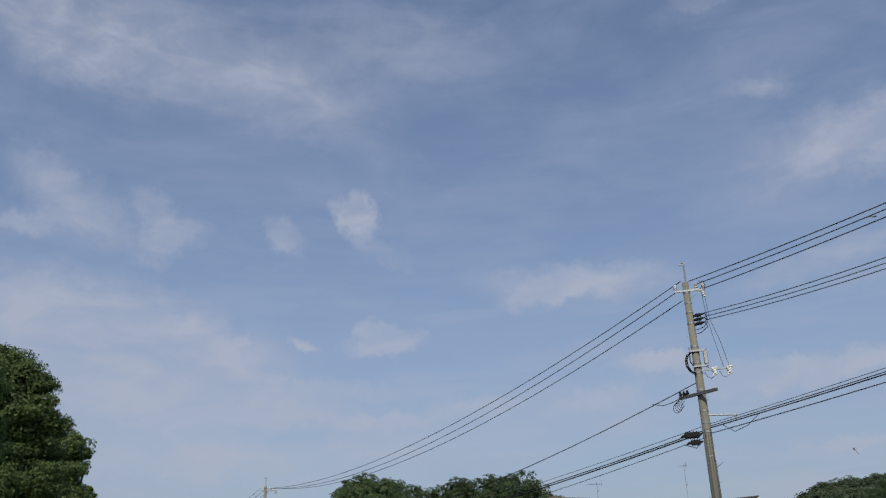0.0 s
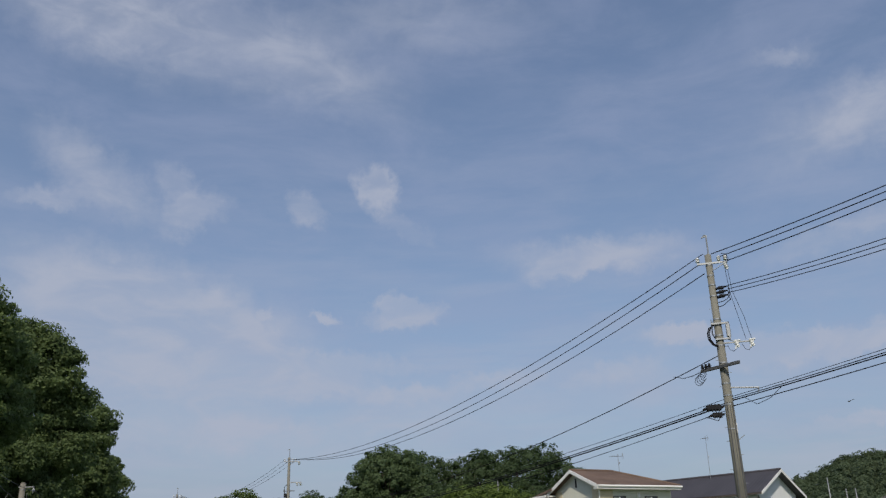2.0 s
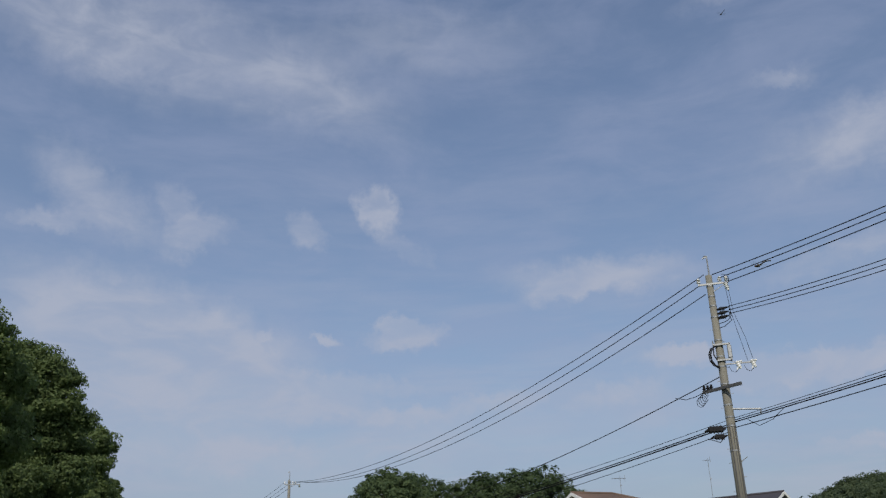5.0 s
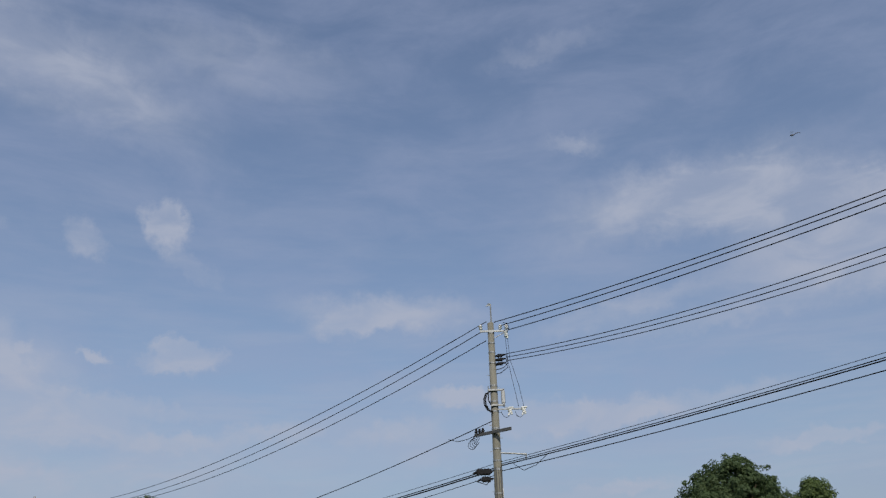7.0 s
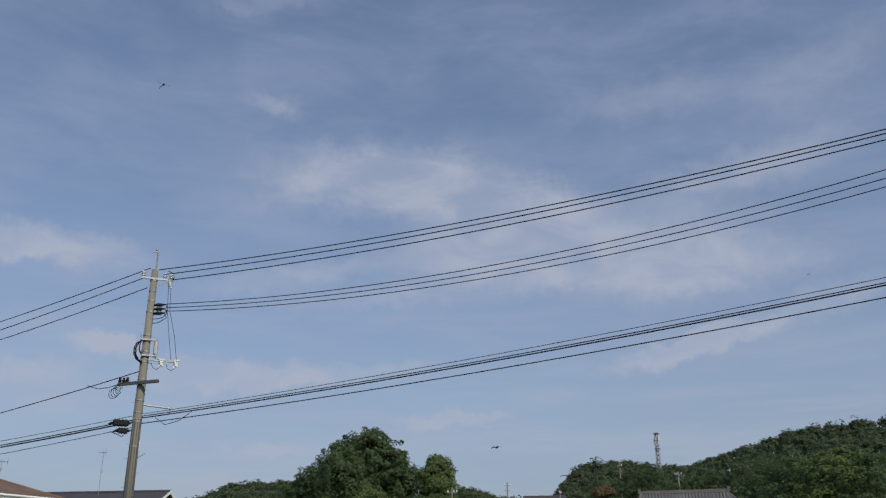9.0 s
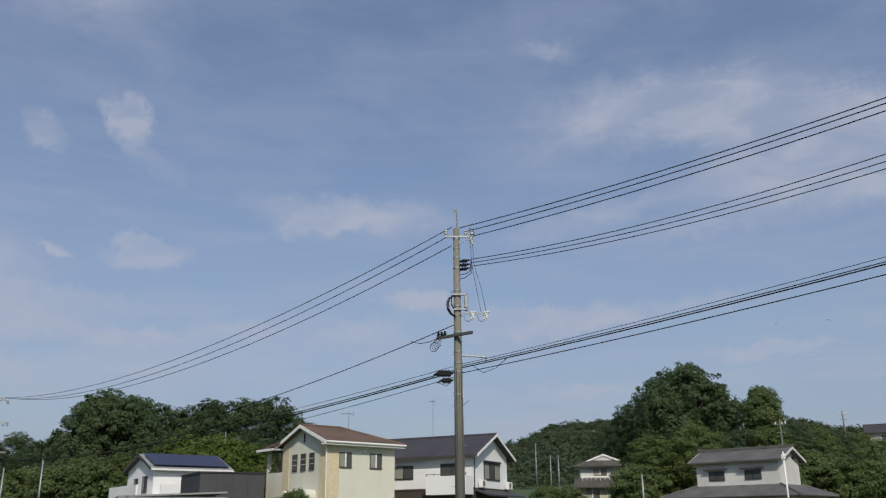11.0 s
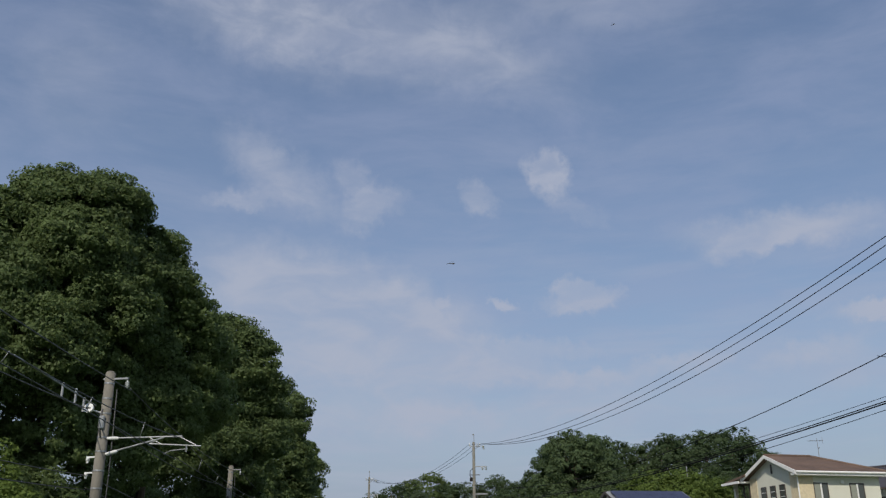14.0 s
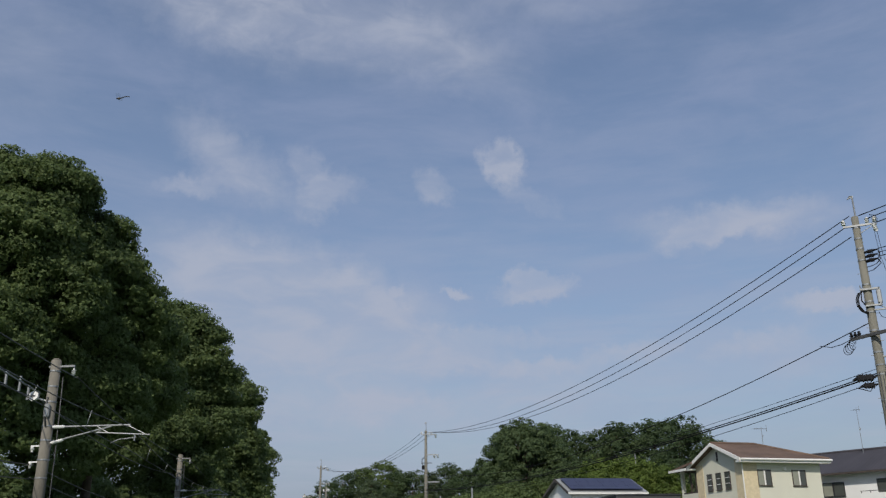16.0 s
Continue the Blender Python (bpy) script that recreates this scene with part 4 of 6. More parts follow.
for r, z1, z2, sag in ((0.024, 6.72, 6.8, 0.86), (0.018, 6.78, 6.86, 0.83), (0.009, 6.92, 7.0, 0.80), (0.011, 6.54, 6.55, 1.0)):
    span("telephone_cable", (P1[0] - 0.1, P1[1] + 0.0, z1), (P2[0], P2[1], z2), sag, r, "black telephone cable slung under the wires", "telephone cables")
span("power_wire", (P1[0] - 0.1, P1[1], 8.40), (P2[0], P2[1], 8.25), 1.72, 0.016, "single black low-voltage wire")
wire("slack_cable", [(P1[0] - 1.15, P1[1] + 2.2, 8.17), (P1[0] - 0.95, P1[1] + 1.6, 7.98), (P1[0] - 0.8, P1[1] + 0.9, 7.92), (P1[0] - 0.6, P1[1] + 0.1, 7.95), (P1[0] - 0.48, P1[1], 8.02)], 0.012, RUBBER, None, "slack black lead that hangs beside the pole", "power line", "wires of the power line")
wire("slack_cable", [(P1[0] + 1.15, P1[1] - 1.9, 6.94), (P1[0] + 0.9, P1[1] - 1.4, 6.66), (P1[0] + 0.62, P1[1] - 0.9, 6.56), (P1[0] + 0.4, P1[1] - 0.5, 6.85)], 0.010, RUBBER, None, "slack black lead that hangs beside the pole", "power line", "wires of the power line")


# ---- railway masts with their contact wires ----
def railway_mast(azimuth, dist, top, label, near=True):
    x, y, _ = polar(azimuth, dist)
    g = ground_z(x, y)
    h = top - g
    ob = thing("railway_mast", pose(x, y, g, 0, 0, 17 - 14), label, "railway mast", "masts of the railway")
    bm = B()
    rod(bm, (0, 0, -0.8), (0, 0, h), 0.178, 0.142, 18)
    rod(bm, (0, 0, h), (0, 0, h + 0.05), 0.142, 0.09, 18)
    part("shaft", bm, OLD_CONCRETE, ob, "stained concrete shaft", True)
    for z in (h - 0.35, h - 0.8, h - 1.25, h - 1.95, h - 2.35, h - 2.9, h - 3.4):
        bm = B()
        band(bm, z, 0.152 + (h - z) * 0.005, 0.045)
        part("clamp_band", bm, STEEL, ob)
    bm = B()
    box(bm, -0.2, 0.60, -0.03, 0.03, h - 0.21, h - 0.16)
    rod(bm, (0.58, 0, h - 0.17), (0.58, 0, h - 0.30), 0.016, 0.016, 6)
    part("top_arm", bm, STEEL, ob)
    insulator(ob, (0.58, 0, h - 0.26), (0, 0, -1), 1.0)
    # hinged cantilever over the track
    bm = B()
    rod(bm, (0.2, 0, h - 1.95), (2.5, 0, h - 1.95), 0.026, 0.024, 8)
    rod(bm, (0.1, 0, h - 2.4), (1.95, 0, h - 1.97), 0.026, 0.024, 8)
    rod(bm, (1.5, 0, h - 2.14), (3.1, 0, h - 2.24), 0.022, 0.020, 8)
    rod(bm, (2.4, 0, h - 1.95), (2.95, 0, h - 2.21), 0.014, 0.014, 8)
    rod(bm, (1.75, 0, h - 2.03), (1.5, 0, h - 2.14), 0.018, 0.018, 8)
    rod(bm, (1.5, 0, h - 1.97), (1.85, 0, h - 2.15), 0.016, 0.016, 8)
    rod(bm, (1.98, 0, h - 2.44), (2.2, 0, h - 2.35), 0.014, 0.014, 8)
    rod(bm, (2.2, 0, h - 2.35), (2.7, 0, h - 2.31), 0.014, 0.014, 8)
    rod(bm, (2.66, 0, h - 2.22), (2.66, 0, h - 2.40), 0.022, 0.022, 6)
    part("cantilever", bm, STEEL, ob, "grey tubular steel cantilever")
    for z0, z1 in ((h - 1.95, h - 1.95), (h - 2.4, h - 2.32)):
        bm = B()
        rod(bm, (0.16, 0, z0), (0.52, 0, z1), 0.038, 0.038, 10)
        for k in range(5):
            rod(bm, (0.20 + 0.06 * k, 0, z0 + (z1 - z0) * k / 5), (0.23 + 0.06 * k, 0, z0 + (z1 - z0) * k / 5), 0.052, 0.046, 10)
        part("rod_insulator", bm, PORCELAIN, ob, "white ribbed rod insulator")
    wire("stay_wire", [(-0.02, -0.17, h - 1.1), (-0.05, -0.2, h - 1.6), (0.03, -0.18, h - 1.95)], 0.02, DARK_STEEL, ob)
    part("winch", box(B(), -0.09, 0.09, -0.21, -0.14, h - 1.7, h - 1.3, 0.03), STEEL, ob, "grey tensioning gear")
    for z in (h - 2.50, h - 2.95):
        bm = B()
        box(bm, -0.42, -0.1, -0.03, 0.03, z, z + 0.04)
        rod(bm, (-0.38, 0, z), (-0.38, 0, z - 0.15), 0.05, 0.03, 10)
        rod(bm, (-0.38, 0, z - 0.05), (-0.38, 0, z - 0.08), 0.07, 0.05, 10)
        part("feeder_bracket", bm, PORCELAIN, ob, "white feeder insulator on a bracket")
    if near:
        bm = B()
        rod(bm, (-0.40, -0.30, h - 1.08), (-0.40, -0.22, h - 1.10), 0.15, 0.14, 18)
        rod(bm, (-0.40, -0.22, h - 1.10), (-0.40, -0.1, h - 1.12), 0.10, 0.05, 12)
        rod(bm, (-0.39, -0.15, h - 1.12), (-0.1, 0, h - 1.2), 0.022, 0.022, 6)
        part("floodlight", bm, PORCELAIN, ob, "round white lamp head")
        part("lamp_grille", box(B(), -0.47, -0.33, -0.318, -0.304, h - 1.11, h - 1.06), DARK_STEEL, ob)
    wire("down_lead", [(0.24, 0.05, h - 0.5), (0.3, 0.05, h - 2.5), (0.34, 0.0, h - 4.2), (0.3, 0, 0.2)], 0.014, DARK_STEEL, ob)
    part("junction_box", box(B(), -0.45, -0.15, -0.25, 0.1, h - 5.3, h - 4.55, 0.02), STEEL, ob, "grey junction box")
    return ob, x, y, h + g


M1 = railway_mast(-33.55, 28.0, 7.1, "old concrete railway mast with a steel cantilever")
M2 = railway_mast(-25.85, 53.0, 7.0, "far concrete railway mast with a steel cantilever", False)


def railway_marker():
    """A white rounded post that stands beside the track."""
    x, y, _ = polar(-24.95, 46)
    g = ground_z(x, y)
    top = 1.6 + 46 * math.tan(radians(3.09)) - g
    ob = thing("railway_marker", pose(x, y, g), "slim white rounded marker post beside the railway", "marker post")
    bm = B()
    rod(bm, (0, 0, top - 0.75), (0, 0, top - 0.12), 0.11, 0.11, 14)
    ball(bm, (0, 0, top - 0.12), 0.11, (1, 1, 1.1), 14)
    part("marker_head", bm, WHITE_TRIM, ob, "white rounded head", True)
    part("post", rod(B(), (0, 0, -0.4), (0, 0, top - 0.75), 0.05, 0.05, 10), DARK_STEEL, ob)


def railway_signal():
    """A tilted dark signal blade on a slim steel post, far down the track."""
    x, y, _ = polar(-18.58, 120)
    g = ground_z(x, y)
    z = 1.6 + 120 * math.tan(radians(2.72)) - g
    ob = thing("railway_signal", pose(x, y, g, 0, 0, 12), "dark tilted signal blade on a slim steel post", "railway signal")
    part("post", rod(B(), (-0.2, 0, -0.5), (-0.2, 0, z + 0.1), 0.06, 0.05, 8), STEEL, ob)
    bm = B()
    prism(bm, [(-0.42, -0.08, z - 0.62), (-0.22, -0.08, z - 0.70), (0.42, -0.08, z + 0.5), (0.2, -0.08, z + 0.62)], (0, 0.06, 0))
    part("blade", bm, BLACK_BOX, ob)
    part("lens_ring", rod(B(), (-0.12, -0.12, z - 0.2), (-0.12, -0.085, z - 0.2), 0.1, 0.1, 12), STEEL, ob)


railway_marker()
railway_signal()


def rail_spans():
    """Messenger, contact wire and feeders run past both masts; droppers join messenger and contact wire."""
    ax, ay = M1[1], M1[2]
    bx, by = M2[1], M2[2]
    dx, dy = bx - ax, by - ay
    ln = math.hypot(dx, dy)
    dx, dy = dx / ln, dy / ln
    c, s = math.cos(radians(3)), math.sin(radians(3))

    def at(sd, off, z):
        return (ax + dx * sd + c * off, ay + dy * sd + s * off, z)

    rows = (("messenger_wire", 2.45, 5.15, 0.5, 0.011), ("contact_wire", 2.35, 4.55, 0.05, 0.010), ("feeder_wire", 0.7, 6.6, 0.35, 0.014), ("feeder_wire", -0.5, 6.05, 0.4, 0.016), ("feeder_wire", -0.4, 4.15, 0.4, 0.013), ("feeder_wire", -0.35, 3.75, 0.4, 0.013))
    for name, off, z, sag, r in rows:
        for a, b in ((-30, 0), (0, ln), (ln, 2 * ln), (2 * ln, 3 * ln)):
            wire(name, sagging(at(a, off, z), at(b, off, z - 0.05), sag, 16), r, DARK_STEEL, None, "dark overhead wire along the railway", "railway wire", "wires of the railway")
    for a, b in ((-30, 0), (0, ln), (ln, 2 * ln)):
        for k in range(1, 7):
            f = k / 7
            sd = a + (b - a) * f
            top = 5.15 - 2.0 * f * (1 - f)
            bot = 4.55 - 0.2 * f * (1 - f)
            wire("dropper", [at(sd, 2.45, top), at(sd, 2.35, bot)], 0.009, STEEL, None, "short dropper wire between two railway wires", "railway wire", "droppers of the railway")
    # insulated bar close to the near mast
    bm = B()
    for k in range(3):
        p = Vector(at((-2.4, -1.25, -0.45)[k], -0.6, (6.36, 6.42, 6.30)[k]))
        rod(bm, p, p - Vector((0, 0, 0.42)), 0.035, 0.035, 8)
    p, q = Vector(at(-6, -0.6, 6.3)), Vector(at(-0.2, -0.3, 6.1))
    rod(bm, p, q, 0.022, 0.022, 8)
    ob = part("line_sectioner", bm, STEEL, None, "grey steel bar with upright rods on the railway line")
    tagged(ob, category="railway fitting")


rail_spans()


# ---- houses ----
def window(parent, p, w, h, face, frame_mat=BLACK_FRAME, sashes=2, curtain=True, bars=0):
    """A framed sliding window set on a wall. face: 'x' for a wall across x (seen from -x), 'y' for one across y (seen from -y)."""
    ob = new("window")
    ob.parent = parent
    ob.matrix_basis = pose(*p, 0, 0, 0 if face == "y" else -90)
    t = 0.045
    bm = B()
    box(bm, 0, w, -0.05, 0.03, 0, t)
    box(bm, 0, w, -0.05, 0.03, h - t, h)
    for k in range(sashes + 1):
        x = k * (w - t) / sashes
        box(bm, x, x + t, -0.045, 0.03, t, h - t)
    part("window_frame", bm, frame_mat, ob)
    part("window_sill", box(B(), -0.02, w + 0.02, -0.07, 0.0, -0.03, 0), frame_mat, ob)
    for k in range(bars):
        z = h * (k + 1) / (bars + 1)
        part("glazing_bar", box(B(), t, w - t, -0.035, -0.022, z - 0.015, z + 0.015), WHITE_TRIM, ob)
    if sashes == 2:
        part("meeting_stile", box(B(), w / 2 - 0.05, w / 2 + 0.05, -0.06, -0.046, t, h - t), WHITE_TRIM if frame_mat == BROWN_TRIM else frame_mat, ob)
    for k in range(sashes):
        x = k * (w - t) / sashes + t
        part("pane", box(B(), x, x + (w - t) / sashes - t, -0.02, 0.0, t, h - t), CURTAIN if curtain and k % 2 == 0 else GLASS, ob)
    return ob


def antenna(x, y, z, h, label, reach=0.75):
    """A television antenna: its boom points away over the roof, the rods across it."""
    ob = thing("roof_antenna", pose(x, y, z, 0, 0, 40), label, "antenna", "roof antennas")
    part("mast", rod(B(), (0, 0, -0.6), (0, 0, h), 0.02, 0.016, 6), STEEL, ob)
    bm = B()
    rod(bm, (-reach, 0, h - 0.22), (reach * 0.8, 0, h - 0.12), 0.012, 0.012, 6)
    for k in range(7):
        f = -reach + k * reach * 0.26
        rod(bm, (f, -0.2 + 0.01 * k, h - 0.2 + 0.012 * k), (f, 0.2 - 0.01 * k, h - 0.2 + 0.012 * k), 0.008, 0.008, 5)
    rod(bm, (reach * 0.7, 0, h - 0.32), (reach * 0.7, 0, h + 0.12), 0.014, 0.014, 5)
    rod(bm, (0, -0.02, h * 0.45), (0.12, -0.02, h * 0.5), 0.03, 0.03, 6)
    part("elements", bm, STEEL, ob)
    return ob


def gable_roof(parent, x0, x1, y0, y1, eave, rise, along, mat, over=0.45, thick=0.16, trim=WHITE_TRIM, gutter=None):
    """Two slopes with fascia and verge boards. along: the ridge's axis."""
    if along == "y":
        xm, ex0, ex1, a, b = (x0 + x1) / 2, x0 - over, x1 + over, y0 - over, y1 + over
        drop = rise * over / (xm - x0)
        part("roof_slope", slab(B(), [(ex0, a, eave - drop + thick), (xm, a, eave + rise + thick), (xm, b, eave + rise + thick), (ex0, b, eave - drop + thick)], thick), mat, parent)
        part("roof_slope", slab(B(), [(xm, a, eave + rise + thick), (ex1, a, eave - drop + thick), (ex1, b, eave - drop + thick), (xm, b, eave + rise + thick)], thick), mat, parent)
        for yy, s in ((a, -1), (b, 1)):
            for xa, xb in ((ex0, xm), (ex1, xm)):
                part("verge_board", prism(B(), [(xa, yy, eave - drop + thick + 0.01), (xb, yy, eave + rise + thick + 0.01), (xb, yy, eave + rise - 0.05), (xa, yy, eave - drop - 0.05)], (0, 0.035 * s, 0)), trim, parent)
        for xx, s in ((ex0, -1), (ex1, 1)):
            part("gutter", box(B(), min(xx, xx + 0.1 * s), max(xx, xx + 0.1 * s), a, b, eave - drop - 0.01, eave - drop + 0.09), gutter or trim, parent)
        part("ridge_cap", rod(B(), (xm, a, eave + rise + thick), (xm, b, eave + rise + thick), 0.1, 0.1, 8), mat, parent)
        for yy in (y0, y1 - 0.12):
            part("gable_wall", prism(B(), [(x0, yy, eave), (x1, yy, eave), (xm, yy, eave + rise)], (0, 0.12, 0)), WALL_OF[parent.name], parent)


WALL_OF = {}


def downpipe(parent, x, y, z0, z1, mat=WHITE_TRIM):
    part("downpipe", rod(B(), (x, y, z0), (x, y, z1), 0.04, 0.04, 8), mat, parent)


def cream_house():
    x, y, _ = polar(8.91, 60.0)
    ob = thing("cream_house", pose(x, y, 0.6, 0, 0, 24), "two-storey cream house with a brown tiled roof and tan corner facing", "house", "houses beyond the field")
    W, D, E = 5.65, 5.6, 6.5
    part("foundation", box(B(), 0.03, W - 0.03, 0.03, 7.87, -1.2, 0.4), STONE, ob)
    bm = box(B(), 0, W, 0, D, 0.4, E)
    part("wall", bm, CREAM, ob)
    part("wall", box(B(), 2.2, W, D, 7.9, 0.4, E - 0.2), CREAM, ob)
    part("gable_wall", prism(B(), [(0, 0, E), (0, D, E), (0, D / 2, E + 1.08)], (0.15, 0, 0)), CREAM, ob)
    # porch and balcony at the far end of the gable side
    part("balcony_floor", box(B(), 0.0, 2.2, D, 7.9, 3.0, 3.25), CREAM, ob)
    part("balcony_parapet", box(B(), 0.0, 0.16, D, 7.9, 3.25, 4.7), CREAM, ob)
    part("balcony_parapet", box(B(), 0.16, 2.2, 7.74, 7.9, 3.25, 4.7), CREAM, ob)
    part("porch_pillar", box(B(), 0.0, 0.3, 7.6, 7.9, 0.4, 3.0), CREAM, ob)
    part("porch_pillar", box(B(), 0.0, 0.22, 7.68, 7.9, 4.7, E - 0.2), CREAM, ob)
    part("balcony_rail", box(B(), 0.02, 0.1, D, 7.7, 4.72, 4.8), BROWN_TRIM, ob)
    # tan facing on the gable's two corners
    for y0, y1 in ((-0.02, 0.85), (4.75, 5.63)):
        part("corner_facing", box(B(), -0.035, 0.0 - 0.004, y0, y1, 0.4, E - 0.05), TAN, ob, "tan stone facing")
    part("corner_facing", box(B(), -0.035, 1.0, -0.035, -0.004, 0.4, E - 0.05), TAN, ob, "tan stone facing")
    # roof: gable to the left, hip to the right
    o, t = 0.5, 0.14
    sl = 1.08 / (D / 2)
    e = E - o * sl
    top = E + 1.08 + t
    xr = 2.9
    A, Bp, C, Dp = (-0.45, -o, e + t), (W + o, -o, e + t), (W + o, D + o, e + t), (-0.45, D + o, e + t)
    R0, R1 = (-0.45, D / 2, top), (xr, D / 2, top)
    part("roof_slope", slab(B(), [A, Bp, R1, R0], t), ROOF_BROWN, ob)
    part("roof_slope", slab(B(), [Bp, C, R1], t), ROOF_BROWN, ob)
    part("roof_slope", slab(B(), [C, Dp, R0, R1], t), ROOF_BROWN, ob)
    part("ridge_cap", rod(B(), R0, R1, 0.1, 0.1, 8), ROOF_BROWN, ob)
    part("hip_cap", rod(B(), R1, Bp, 0.09, 0.09, 8), ROOF_BROWN, ob)
    part("hip_cap", rod(B(), R1, C, 0.09, 0.09, 8), ROOF_BROWN, ob)
    part("porch_roof", slab(B(), [(-0.6, D - 0.3, e + 0.42), (2.6, D - 0.3, e + 0.95), (2.6, 8.35, e + 0.12), (-0.6, 8.35, e + 0.06)], 0.14), ROOF_BROWN, ob)
    part("porch_fascia", box(B(), -0.66, -0.58, D + 0.4, 8.38, e - 0.1, e + 0.06), WHITE_TRIM, ob)
    part("fascia", box(B(), -0.45, W + o, -o - 0.05, -o, e - 0.12, e + t - 0.01), WHITE_TRIM, ob)
    part("gutter", rod(B(), (-0.45, -o - 0.1, e + 0.06), (W + o + 0.05, -o - 0.1, e + 0.06), 0.07, 0.07, 8), WHITE_TRIM, ob)
    part("soffit", box(B(), -0.42, W + o - 0.02, -o, 0.0, e - 0.13, e - 0.08), WHITE_TRIM, ob)
    for ya in (-o, D + o):
        part("verge_board", prism(B(), [(-0.48, ya, e + t + 0.02), (-0.48, D / 2, top + 0.02), (-0.48, D / 2, top - 0.2), (-0.48, ya, e - 0.08)], (0.05, 0, 0)), WHITE_TRIM, ob)
        part("return_eave", box(B(), -0.46, 0.05, ya - 0.06 if ya < 0 else ya - 0.5, ya + 0.5 if ya < 0 else ya + 0.06, e - 0.1, e - 0.0), WHITE_TRIM, ob)
    downpipe(ob, -0.08, -0.08, 0.2, E - 0.2)
    part("wall_ornament", box(B(), -0.07, -0.005, D / 2 - 0.06, D / 2 + 0.06, E + 0.05, E + 0.65), BROWN_TRIM, ob, "small iron wall ornament")
    for yy in (4.3, 3.2, 2.1):
        window(ob, (-0.01, yy, 4.7), 0.62, 1.1, "x", BROWN_TRIM, 1, False, 2)
    window(ob, (0.98, -0.01, 4.78), 1.0, 1.0, "y", BROWN_TRIM, 2)
    window(ob, (3.5, -0.01, 4.78), 1.0, 1.0, "y", BROWN_TRIM, 2)
    window(ob, (1.4, -0.01, 1.2), 1.6, 1.3, "y", BROWN_TRIM, 2)
    window(ob, (2.19, 7.5, 4.75), 1.6, 1.2, "x", BROWN_TRIM, 2)
    for yy in (5.9, 6.6):
        part("balcony_post", box(B(), 0.04, 0.12, yy, yy + 0.08, 4.8, E - 0.2), BROWN_TRIM, ob)
    # bay on the lower floor
    part("bay_window", box(B(), -0.7, -0.04, 1.0, 4.6, 0.6, 2.95), CREAM, ob)
    for k in range(4):
        y0 = 1.0 + 0.9 * k
        arc = [(-0.85, y0 + 0.43 - 0.41 * math.cos(q * math.pi / 8), 2.95 + 0.42 * math.sin(q * math.pi / 8)) for q in range(9)]
        part("arched_canopy", prism(B(), arc, (0.8, 0, 0)), CREAM, ob, "pale arched canopy")
    part("porch_arch", box(B(), -0.02, -0.004, 6.6, 7.4, 0.5, 2.6), BROWN_TRIM, ob)
    part("vent_cap", box(B(), 2.9, 3.1, -0.1, -0.005, 5.75, 5.95), WHITE_TRIM, ob)
    m = ob.matrix_basis
    antenna(*(m @ Vector((3.6, D / 2, top)))[:], 1.2, "thin television antenna on the brown roof")


cream_house()


